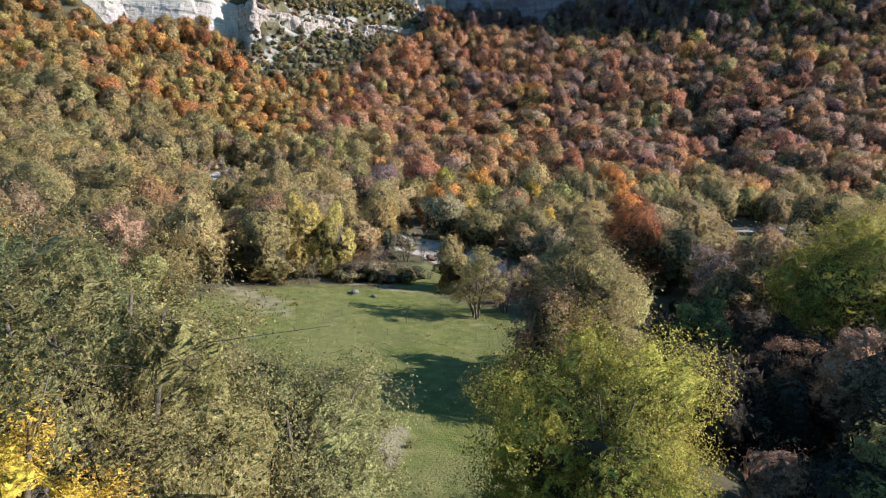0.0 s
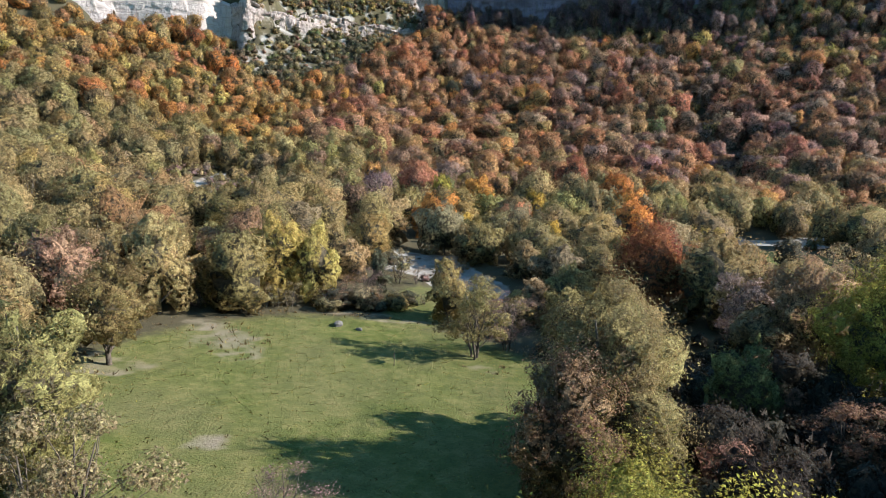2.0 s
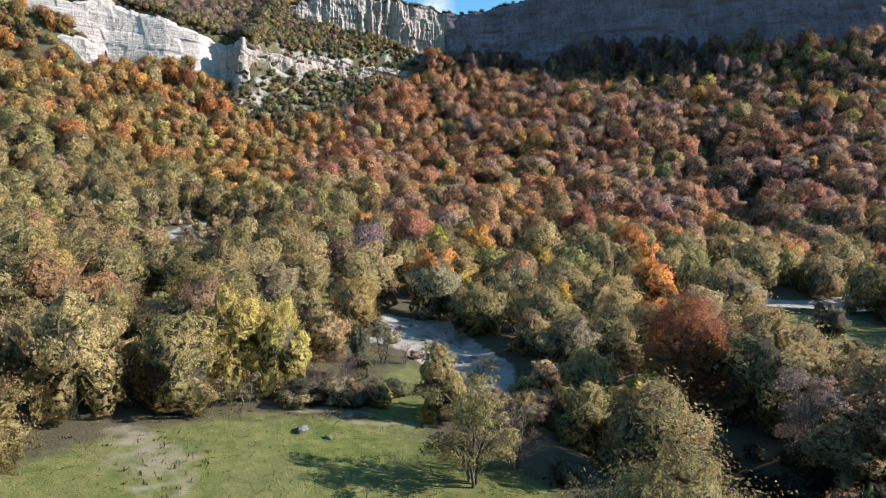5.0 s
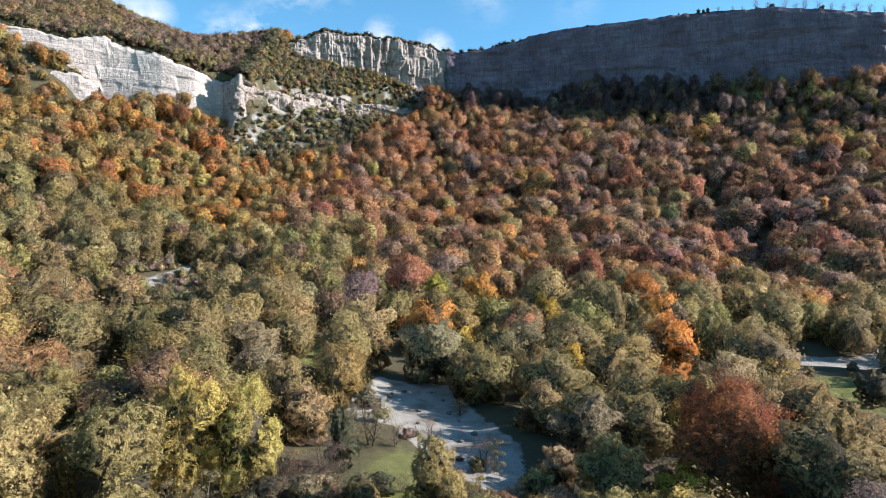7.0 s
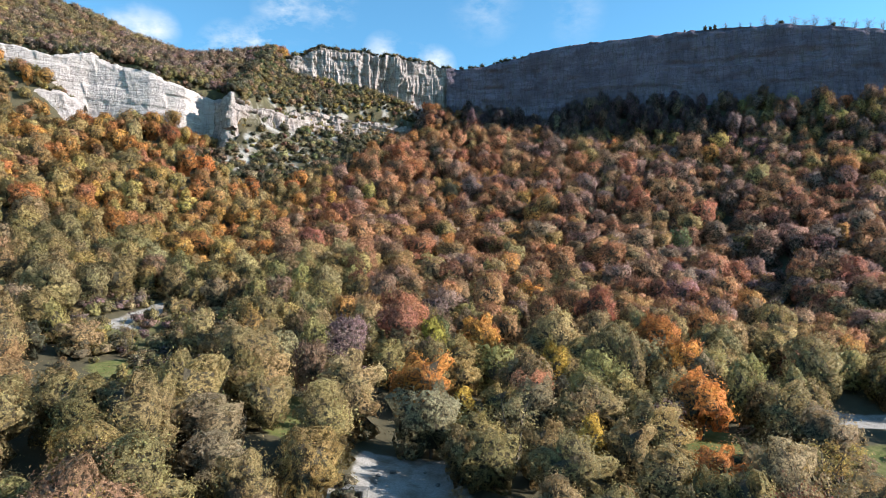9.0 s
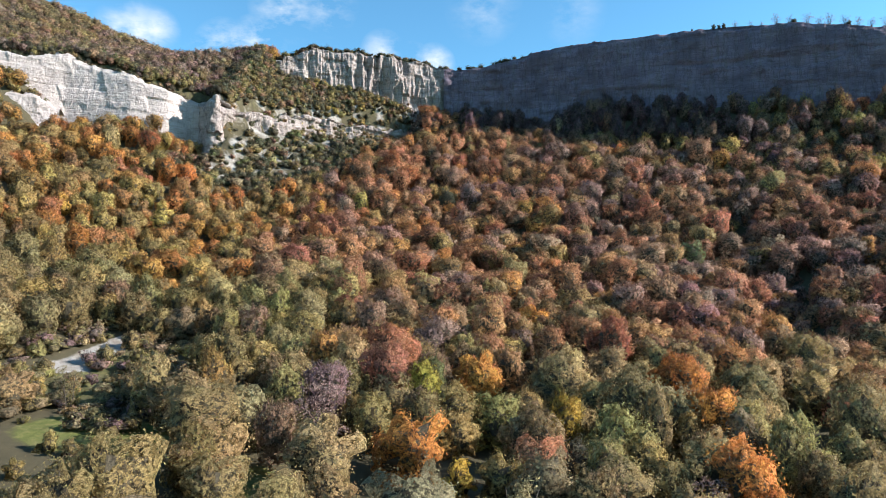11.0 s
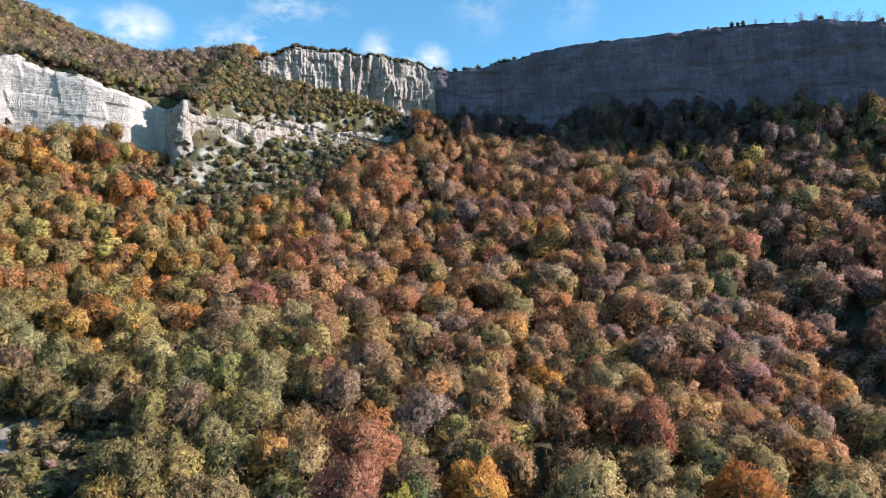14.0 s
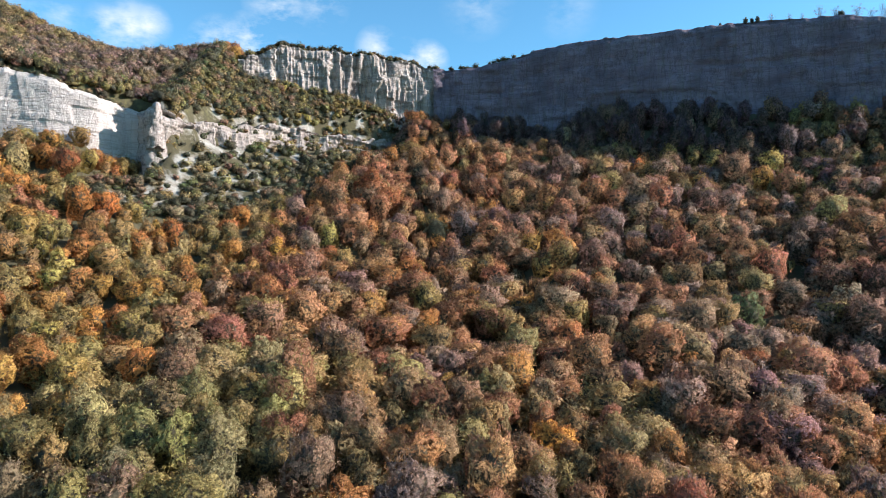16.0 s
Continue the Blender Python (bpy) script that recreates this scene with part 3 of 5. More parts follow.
def clumps(r, n, lobes, R, fine=1.0):
    """Smaller clumps, heaped on the boughs."""
    c, q = [], []
    for k in range(n):
        at, size = lobes[k % len(lobes)]
        d = r.normal(size=3)
        d /= np.linalg.norm(d)
        if d[2] < -0.4:
            d[2] *= -0.6
        c.append(at + d * size * (r.uniform(0.6, 0.92) if fine == 1 else r.uniform(0.66, 1.02)))
        q.append(R * r.uniform(0.13, 0.22) * fine)
    return np.array(c), np.array(q)


def crown_form(r, lobes, knobs=46, swell=0.17):
    """How far a crown reaches in each direction: the hull of its boughs, heaped with small knobs."""
    mid = np.mean([p for p, _ in lobes], axis=0)
    at = r.normal(size=(knobs, 3))
    at /= np.linalg.norm(at, axis=1)[:, None]
    size = r.uniform(0.22, 0.42, knobs)

    def reach(d):
        out = np.full(len(d), 0.05)
        for p, s in lobes:
            e = p - mid
            along = d @ e
            in_root = s * s - e @ e + along ** 2
            out = np.maximum(out, np.where(in_root > 0, along + np.sqrt(np.maximum(in_root, 0)), 0))
        near = 1 - np.arccos(np.clip(d @ at.T, -1, 1)) / size
        best = near.argmax(1)
        up = np.sqrt(np.clip(near.max(1), 0, 1))
        return out * (1 - swell * 0.6 + swell * up), d - at[best] * (up > 0)[:, None] * 0.999
    return mid, reach


def heart(r, form, level, shrink, rough, ruffle=0.0):
    """The shaded inside of a crown, knobbly and rough."""
    bm = bmesh.new()
    bmesh.ops.create_icosphere(bm, subdivisions=level, radius=1.0)
    d = np.array([v.co[:] for v in bm.verts])
    f = np.array([[v.index for v in p.verts] for p in bm.faces])
    bm.free()
    mid, reach = form
    far, lean = reach(d)
    nrm = d + lean * 1.1 + r.normal(0, 1, d.shape) * ruffle
    return mid + d * (far * shrink * (1 + rough * r.normal(size=len(d))))[:, None], f, nrm / np.linalg.norm(nrm, axis=1)[:, None]


def leaf_coat(r, form, count, size, soft=0.8, fringe=0.06, scale=1.0):
    """Leaves laid closely over the form of a crown; the shading follows its knobs."""
    mid, reach = form
    d = r.normal(size=(count, 3))
    d /= np.linalg.norm(d, axis=1)[:, None]
    d[:, 2] = np.where(d[:, 2] < -0.45, -d[:, 2], d[:, 2])
    far, lean = reach(d)
    p = mid + d * (scale * far * (1 + fringe * r.normal(size=count)))[:, None]
    form_n = d + lean * 1.2
    form_n /= np.linalg.norm(form_n, axis=1)[:, None]
    nrm = form_n + r.normal(0, 0.55, (count, 3))
    nrm /= np.linalg.norm(nrm, axis=1)[:, None]
    t = np.cross(nrm, r.normal(size=(count, 3)))
    t /= np.linalg.norm(t, axis=1)[:, None]
    b = np.cross(nrm, t)
    s = size * r.uniform(0.6, 1.4, (count, 1))
    t, b = t * s * 0.62, b * s * 0.42
    v = np.stack([p + t * 1.35 - nrm * s * 0.12, p - t * 0.65 + b * 1.1, p - t * 0.65 - b * 1.1], 1).reshape(-1, 3)
    n = nrm * (1 - soft) + form_n * soft
    n /= np.linalg.norm(n, axis=1)[:, None]
    return v, np.arange(count * 3).reshape(-1, 3), np.repeat(n, 3, 0)


def limb(bm, path, r0, r1, sides=6):
    """A tapered round limb along a path."""
    rings = []
    for i, p in enumerate(path):
        d = (path[min(i + 1, len(path) - 1)] - path[max(i - 1, 0)]).normalized()
        a = d.cross(Vector((0.3, 0.9, 0.1))).normalized()
        b = d.cross(a)
        rad = r0 + (r1 - r0) * i / (len(path) - 1)
        rings.append([bm.verts.new(p + (a * math.cos(6.283 * k / sides) + b * math.sin(6.283 * k / sides)) * rad) for k in range(sides)])
    for q, w in zip(rings, rings[1:]):
        for k in range(sides):
            bm.faces.new((q[k], q[(k + 1) % sides], w[(k + 1) % sides], w[k]))
    bm.faces.new(rings[-1])


def trunk_mesh(seed, H, R, base, centres, limbs, stems=1, sides=6, twigs=0):
    r = random.Random(seed)
    bm = bmesh.new()
    thick = H * 0.022 / math.sqrt(stems)
    tops = []
    for s in range(stems):
        a = 6.283 * s / stems + r.uniform(0, 1)
        off = 0.0 if stems == 1 else 0.35
        lean = r.uniform(0.02, 0.06) if stems == 1 else R * 0.3
        path = [Vector((math.cos(a) * (off + lean * k), math.sin(a) * (off + lean * k), -0.6 + (H * 0.82 + 0.6) * k)) +
                Vector((r.uniform(-1, 1), r.uniform(-1, 1), 0)) * 0.02 * H * (k > 0) for k in (0, 0.12, 0.35, 0.6, 0.8, 1.0)]
        limb(bm, path, thick * 1.35, thick * 0.25, sides)
        tops.append(path)
    order = list(range(len(centres)))
    r.shuffle(order)
    for k, i in enumerate(order[:limbs]):
        path = tops[k % stems]
        c = Vector(centres[i])
        at = min(0.9, max(0.25, (c.z - base * 0.3) / H * 0.75))
        q = at * (len(path) - 1)
        lo = int(q)
        start = path[lo].lerp(path[min(lo + 1, len(path) - 1)], q - lo)
        mid = start.lerp(c, 0.5) + Vector((r.uniform(-.3, .3), r.uniform(-.3, .3), 0.12 * (c - start).length))
        limb(bm, [start, mid, c], thick * 0.45, thick * 0.10, max(3, sides - 2))
        for _ in range(twigs):
            e = c + Vector((r.gauss(0, 1), r.gauss(0, 1), r.gauss(0.3, 0.8))) * R * 0.22
            limb(bm, [c.lerp(mid, 0.3), e], thick * 0.12, thick * 0.03, 3)
    me = bpy.data.meshes.new("trunk")
    bm.to_mesh(me)
    bm.free()
    me.materials.append(BARK)
    me.shade_smooth()
    return me


def tree_mesh(seed, H, R, base, n, count, size, shape="round", limbs=14, stems=1, sides=6, spread=0.7, twigs=0, solid=0.0, coat=0.5, fine=1.0, soft=0.55):
    """A trunk with limbs and a crown of leaves, as two meshes; the crown is H high and R wide from the middle."""
    r = np.random.RandomState(seed)
    lobes = boughs(r, R, H, base, shape, 9, 1.4 if fine == 1 else 1.15)
    c, q = clumps(r, n, lobes, R, fine)
    crown = bpy.data.meshes.new("crown")
    coat = int(count * coat) if solid else 0
    v, f, nv = leaf_cloud(r, c, q, count - coat, size, spread, 1.0 if fine == 1 else 0.8, soft)
    core_tris = 0
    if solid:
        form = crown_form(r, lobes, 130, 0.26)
        # the inner shell is dark, for the shade seen through the leaf gaps
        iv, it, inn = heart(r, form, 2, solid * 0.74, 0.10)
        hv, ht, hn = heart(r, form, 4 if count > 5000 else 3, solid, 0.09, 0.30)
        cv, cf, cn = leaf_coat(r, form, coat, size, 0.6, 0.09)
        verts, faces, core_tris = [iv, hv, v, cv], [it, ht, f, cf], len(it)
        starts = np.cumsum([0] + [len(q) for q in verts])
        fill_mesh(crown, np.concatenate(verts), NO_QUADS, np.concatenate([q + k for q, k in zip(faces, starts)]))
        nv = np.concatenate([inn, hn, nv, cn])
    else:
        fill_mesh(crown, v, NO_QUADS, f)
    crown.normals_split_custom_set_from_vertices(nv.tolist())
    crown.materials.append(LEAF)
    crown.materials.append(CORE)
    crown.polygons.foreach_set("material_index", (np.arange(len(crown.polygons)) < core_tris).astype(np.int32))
    return trunk_mesh(seed, H, R, base, c, limbs, stems, sides, twigs), crown


# near kinds, 10 m high before they are scaled
NEAR = {
    "broad": [tree_mesh(s, 10, 4.3, 0.4, 110, 7000, 0.165, "dome", 18, solid=0.94, coat=0.6) for s in (1, 2, 3)],
    "tall": [tree_mesh(s, 10, 3.2, 0.6, 100, 6500, 0.165, "cone", 16, solid=0.94, coat=0.6) for s in (4, 5)],
    "multi": [tree_mesh(s, 10, 4.2, 1.0, 110, 7500, 0.165, "dome", 26, 4, solid=0.94, coat=0.6) for s in (6,)],
    "airy": [tree_mesh(s, 10, 4.0, 1.6, 80, 11000, 0.18, "round", 34, 3, 6, 0.6, 2) for s in (7, 8)],
    "bare": [tree_mesh(s, 10, 4.6, 1.0, 80, 5000, 0.12, "round", 70, 5, 5, 0.5, 5) for s in (9,)],
}
MID = {
    "broad": [tree_mesh(s, 10, 4.4, 0.1, 90, 2900, 0.18, "dome", 3, 1, 4, solid=0.91, coat=0.65) for s in (21, 22, 23, 24)],
    "tall": [tree_mesh(s, 10, 3.3, 0.2, 80, 2600, 0.18, "cone", 3, 1, 4, solid=0.91, coat=0.65) for s in (25, 26)],
    "airy": [tree_mesh(s, 10, 4.0, 1.0, 60, 3000, 0.21, "round", 20, 2, 4, 0.6) for s in (27, 28)],
    "multi": [tree_mesh(s, 10, 4.2, 0.9, 90, 2900, 0.18, "dome", 12, 3, 4, solid=0.90, coat=0.65) for s in (29,)],
    "bare": [tree_mesh(s, 10, 4.6, 1.0, 50, 1100, 0.20, "round", 40, 4, 3, 0.5, 1) for s in (30,)],
}
FAR = {
    "broad": [tree_mesh(s, 10, 4.4, 0.1, 80, 1500, 0.23, "dome", 3, 1, 4, solid=0.92, coat=0.65) for s in (41, 42, 43)],
    "tall": [tree_mesh(s, 10, 3.3, 0.2, 70, 1400, 0.23, "cone", 3, 1, 4, solid=0.92, coat=0.65) for s in (44, 45)],
    "airy": [tree_mesh(s, 10, 4.0, 1.0, 60, 2000, 0.24, "round", 16, 2, 3, 0.6) for s in (46, 47)],
    "multi": [tree_mesh(s, 10, 4.2, 0.9, 80, 1500, 0.23, "dome", 12, 3, 4, solid=0.91, coat=0.65) for s in (48,)],
}
FAR["bare"] = MID["bare"]
WORDS = {
    "olive": "olive-green leaves", "moss": "mossy green leaves", "grey": "dull grey-green leaves", "lime": "bright yellow-green leaves", "green": "fresh green leaves",
    "dark": "dark evergreen leaves", "yellow": "bright yellow autumn leaves", "gold": "golden-yellow autumn leaves", "tan": "pale tan withered leaves",
    "brown": "brown withered oak leaves", "rust": "rust-brown autumn leaves", "red": "deep red autumn leaves", "orange": "glowing orange autumn leaves",
    "willow": "pale grey-green leaves", "mauve": "mauve-grey nearly bare twigs", "dusk": "purplish-brown bare twigs darkened for shade",
}
WHERE = {"meadow": "beside the meadow", "river": "near the gravel river", "slope": "on the wooded valley slope", "brow": "on the plateau brow"}
tree_rng = random.Random(5)


OWN = {"broad": 4.3, "tall": 3.2, "multi": 4.2, "airy": 4.0, "bare": 4.6}


def tree(x, y, H, R, tint, kind="broad", near=True, where="slope", own=None, colour=None, z=None):
    """One tree of its own: height H, crown radius R, at its place on the ground. own: meshes made for it at full size."""
    pool = [own] if own else (NEAR if near else MID if y < 100 else FAR)[kind]
    trunk, crown = pool[tree_rng.randrange(len(pool))]
    low = H < 4.5
    ob = new("shrub" if low else "tree")
    ob.empty_display_size = 0.2
    size = (1, 1, 1, 1) if own else (R / OWN[kind], R / OWN[kind], H / 10, 1)
    ob.matrix_basis = pose(x, y, (ground_z(x, y) if z is None else z) - 0.15, 0, 0, tree_rng.uniform(0, 360)) @ Matrix.Diagonal(size)
    word = "low" if low else "slender" if R < H * 0.3 else "broad"
    tagged(ob, f"{word} {'shrub' if low else 'tree'} with {WORDS[tint]} {WHERE[where]}", "shrub" if low else "tree", f"{where} trees")
    k = tree_rng.uniform(0.84, 1.06) if own else tree_rng.uniform(1.0, 1.28)
    for name, me in (("trunk", trunk), ("crown", crown)):
        o = new(name, me)
        o.parent = ob
        o.color = (*(min(1.0, c * k * tree_rng.uniform(0.94, 1.06)) for c in colour or TINT[tint]), 1)
    return ob


TAKEN = []


def plant(rows, near, where):
    for x, y, H, R, tint, kind in rows:
        tree(x, y, H, R, tint, kind, near or y < 72, where)
        TAKEN.append((x, y, R))


# the trees that the eye passes closest, each with a crown of its own: x, y, height, radius, foot of the crown, tint, leaves, leaf, shape, stems
for k, (x, y, H, R, base, tint, count, leaf, shape, stems) in enumerate([
    (7.6, -13.5, 13.4, 7.6, 1.4, "lime", 80000, 0.110, "dome", 5), (-11.8, -25, 19.2, 6.6, 1.0, "willow", 70000, 0.098, "round", 3),
    # the tree at (-20.5, -17) is tinted darker for the shaded gap there
    (-9.3, -32, 16.3, 2.5, 6.0, "yellow", 26000, 0.085, "round", 1), (-20.5, -17, 19.5, 6.0, 1.5, "green", 40000, 0.11, "round", 2),
    (-7.2, -19, 13.6, 5.8, 0.8, "willow", 60000, 0.098, "round", 2), (12, 13.5, 16.0, 6.4, 0.4, "olive", 44000, 0.15, "dome", 2),
    (8.2, 10.0, 12.0, 4.6, 0.3, "brown", 22000, 0.15, "round", 2), (45.5, 28, 17.5, 9.6, 0.8, "lime", 42000, 0.17, "dome", 4), (-36.2, 29.8, 11.3, 4.6, 2.4, "olive", 17000, 0.16, "round", 1), (31.5, 66.2, 15.2, 7.4, 1.0, "red", 34000, 0.16, "dome", 2),
]):
    tree(x, y, H, R, tint, where="meadow", own=tree_mesh(100 + k, H, R, base, 125, count, leaf, shape, 26, stems, 8, 0.45, 2, 0.84, 0.5, 0.86, 0.45))
    TAKEN.append((x, y, R))

# x, y, height, crown radius, tint, kind
plant([
    # the first tree is hidden, added to widen the shadow on the meadow
    (14.5, 20.5, 13.0, 5.4, "olive", "broad"), (5, 60, 4.4, 2.4, "brown", "airy"), (8.5, 58, 4.8, 2.6, "olive", "broad"), (11.5, 63, 5.0, 2.8, "brown", "broad"), (2.5, 64, 3.8, 2.0, "olive", "airy"), (10, 69, 4.6, 2.6, "olive", "broad"), (7, 66.5, 3.4, 2.0, "brown", "airy"), (13, 74, 5.4, 3.0, "brown", "broad"), (15.5, 57, 8.5, 4.2, "olive", "broad"), (21.5, 57.5, 9, 4.0, "gold", "broad"), (18, 67, 10, 4.4, "olive", "broad"),
    (1.9, 43.0, 10.6, 4.8, "olive", "airy"), (6.3, 47, 8, 3.6, "mauve", "bare"), 
    (-10.5, 2, 5.8, 3.4, "mauve", "bare"), (-28.5, 6, 13.5, 5.0, "olive", "broad"), (-19, -5, 11, 4.4, "grey", "airy"),
    (-40, 48.5, 14, 5.2, "tan", "broad"), (-27.5, 60.5, 14.5, 4.6, "gold", "broad"), (-22.5, 62.5, 13.5, 4.0, "gold", "broad"), (-46.5, 38, 13, 5, "brown", "broad"),
    (28, 26.5, 11.5, 3.6, "green", "broad"), (44, 45, 14, 5.6, "brown", "broad"),
    (38, 50, 11, 5, "mauve", "airy"), (-1.8, 59.5, 10.2, 3.5, "olive", "tall"), (-14.5, 67, 5.5, 3.2, "mauve", "bare"), (-18.5, 65.5, 4.3, 3, "brown", "bare"),
    (35, 8, 12, 5.4, "brown", "broad"), (28, -8, 11.5, 5.0, "olive", "broad"), (36, -16, 14, 6, "brown", "broad"), (30, -22, 10, 5, "olive", "broad"), (33, 17, 9, 4.6, "brown", "airy"),
    # the next two rows stand out of view, added to shade the river cut
    (46, -34, 19, 7, "olive", "broad"), (47, -21, 20, 7, "brown", "broad"), (46, -9, 20, 7, "olive", "broad"), (47, 3, 19, 6.5, "grey", "broad"),
    (57, -28, 22, 8, "olive", "broad"), (59, -13, 23, 8, "brown", "broad"), (58, 4, 22, 8, "olive", "broad"), (62, 18, 20, 7.5, "grey", "broad"),
], True, "meadow")
plant([
    (-42.1, 57.1, 9.3, 4.6, "tan", "broad"), (-35.9, 58, 7.7, 3.8, "grey", "broad"), (-30.5, 63.5, 8.9, 4.5, "gold", "broad"), 
    (-47.9, 67.1, 9.8, 4.9, "olive", "broad"), (25.6, 65.0, 7.6, 3.4, "yellow", "broad"), (-13.3, 70.3, 8, 1.8, "dark", "tall"), (5.5, 77.5, 4.6, 1.7, "grey", "airy"), (-3.5, 87, 3.6, 1.6, "brown", "bare"), (14.0, 66, 4.2, 1.9, "mauve", "bare"), (-14.5, 88, 3.2, 1.6, "grey", "bare"), (1, 98, 3.4, 1.6, "olive", "airy"), (-26.7, 70.8, 9.5, 4.8, "gold", "broad"),
    (45.1, 71, 10.1, 5, "gold", "broad"), (-41.7, 71.9, 9.1, 4.6, "olive", "broad"), (-51.1, 77.2, 9.1, 4.6, "olive", "broad"), (3.9, 77.5, 5, 2.4, "brown", "bare"),
    (-19.3, 77.9, 7.7, 3.8, "tan", "broad"), (18.2, 79.5, 10.1, 4.6, "grey", "broad"), (-11, 79.1, 7, 3.4, "grey", "airy"), (-7.6, 79.6, 4.3, 2, "brown", "bare"),
    (25.3, 81.9, 9.4, 4.7, "olive", "broad"), (31.2, 83.6, 8, 2.2, "yellow", "tall"), (18.7, 84.5, 9.1, 4.5, "olive", "broad"), (-42.7, 85.5, 9.9, 4.9, "gold", "broad"),
    (-17.8, 89.5, 11.5, 4.6, "gold", "broad"), (-30.7, 91, 8.6, 4.3, "grey", "broad"), (16.2, 96.9, 11.1, 5.6, "olive", "broad"), (50.8, 97.5, 11.3, 5.6, "gold", "airy"),
], False, "river")
plant([
    (-34.7, 98.8, 10.8, 5.4, "grey", "broad"), (-88, 131, 8.5, 5, "tan", "broad"), (37.1, 100.6, 9, 4.5, "orange", "broad"), (5.3, 101.9, 9.6, 4.8, "olive", "broad"),
    (1.5, 104.8, 10.1, 3.1, "olive", "tall"), (53, 104, 7.5, 4.6, "olive", "multi"), (-84, 135, 8.5, 2.6, "dark", "tall"), (57, 110, 12.5, 6.2, "grey", "multi"),
    (-79, 143, 8.5, 5, "tan", "broad"), (55, 116, 14.5, 6.5, "olive", "multi"), (74.4, 109.8, 7.1, 3.5, "dark", "broad"), (21.4, 111.1, 9.9, 3.1, "yellow", "tall"),
    (-31.3, 114.4, 9.8, 4.9, "olive", "broad"), (-3.6, 114.7, 12.9, 6.4, "grey", "broad"), (37.9, 123.9, 8.8, 4.4, "mauve", "airy"), (-19.5, 126.6, 13, 6.5, "tan", "broad"),
    (-71, 147.5, 8.4, 3.2, "grey", "airy"), (44.2, 127.9, 13.1, 6.5, "orange", "multi"), (1.9, 128.1, 8.5, 2.6, "yellow", "tall"), (8.5, 128.2, 9.4, 4.7, "gold", "broad"),
    (-38.7, 131.8, 14.6, 7.3, "olive", "broad"), (14.5, 133, 11, 5.5, "rust", "broad"), (-5.8, 136, 13.8, 6.9, "orange", "broad"), (21.4, 136, 10, 5, "dark", "broad"),
], False, "river")
plant([
    (-23.9, 142.3, 13.9, 7, "mauve", "airy"),
], False, "river")


# ---------------------------------------------------------------- the wooded slopes
def wood_tint(r, x, y):
    """Which trees grow where: beech on the far slope, oak and ash below, maples under the bright cliff."""
    u = r.random()
    n = float(waves(np.array([x]), np.array([y]), 90, 71)[0])
    ym = float(np.interp(x, MAIN_X, MAIN_Y))
    if x < -150 and y > np.interp(x, LOW_X, LOW_Y):
        bare = smooth((x + 265) / 60)
        mix = (("brown", .24), ("mauve", .12 + .34 * bare), ("olive", .30 - .14 * bare), ("dark", .22 - .10 * bare), ("gold", .10 - .06 * bare))
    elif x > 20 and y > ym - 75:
        # close under the cliff the bare brown trees carry its shade in their tint
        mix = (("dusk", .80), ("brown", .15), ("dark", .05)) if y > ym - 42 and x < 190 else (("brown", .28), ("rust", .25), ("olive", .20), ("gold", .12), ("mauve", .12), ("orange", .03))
    elif x > 50 and y > 225 + 20 * n:
        mix = (("rust", .40), ("mauve", .26), ("brown", .12), ("orange", .05), ("olive", .11), ("gold", .06))
    elif y > 255 + 25 * n and x > -75:
        mix = (("rust", .50), ("mauve", .13), ("brown", .10), ("orange", .13), ("olive", .09), ("gold", .05))
    elif x <= -75 and y > 215 + 20 * n:
        mix = (("orange", .28), ("rust", .06), ("olive", .31), ("tan", .06), ("gold", .23), ("moss", .06))
    elif x > -35 and y > 170:
        mix = (("rust", .24), ("mauve", .07), ("tan", .10), ("olive", .32), ("brown", .10), ("orange", .08), ("gold", .09))
    else:
        mix = (("olive", .48), ("grey", .15), ("tan", .08), ("gold", .14), ("brown", .03), ("rust", .02), ("moss", .10))
    mean = sum(np.array(TINT[name]) * p for name, p in mix) / sum(p for _, p in mix)
    for name, p in mix:
        u -= p
        if u < 0:
            break
    return name, tuple(np.array(TINT[name]) * 0.62 + mean * 0.38)


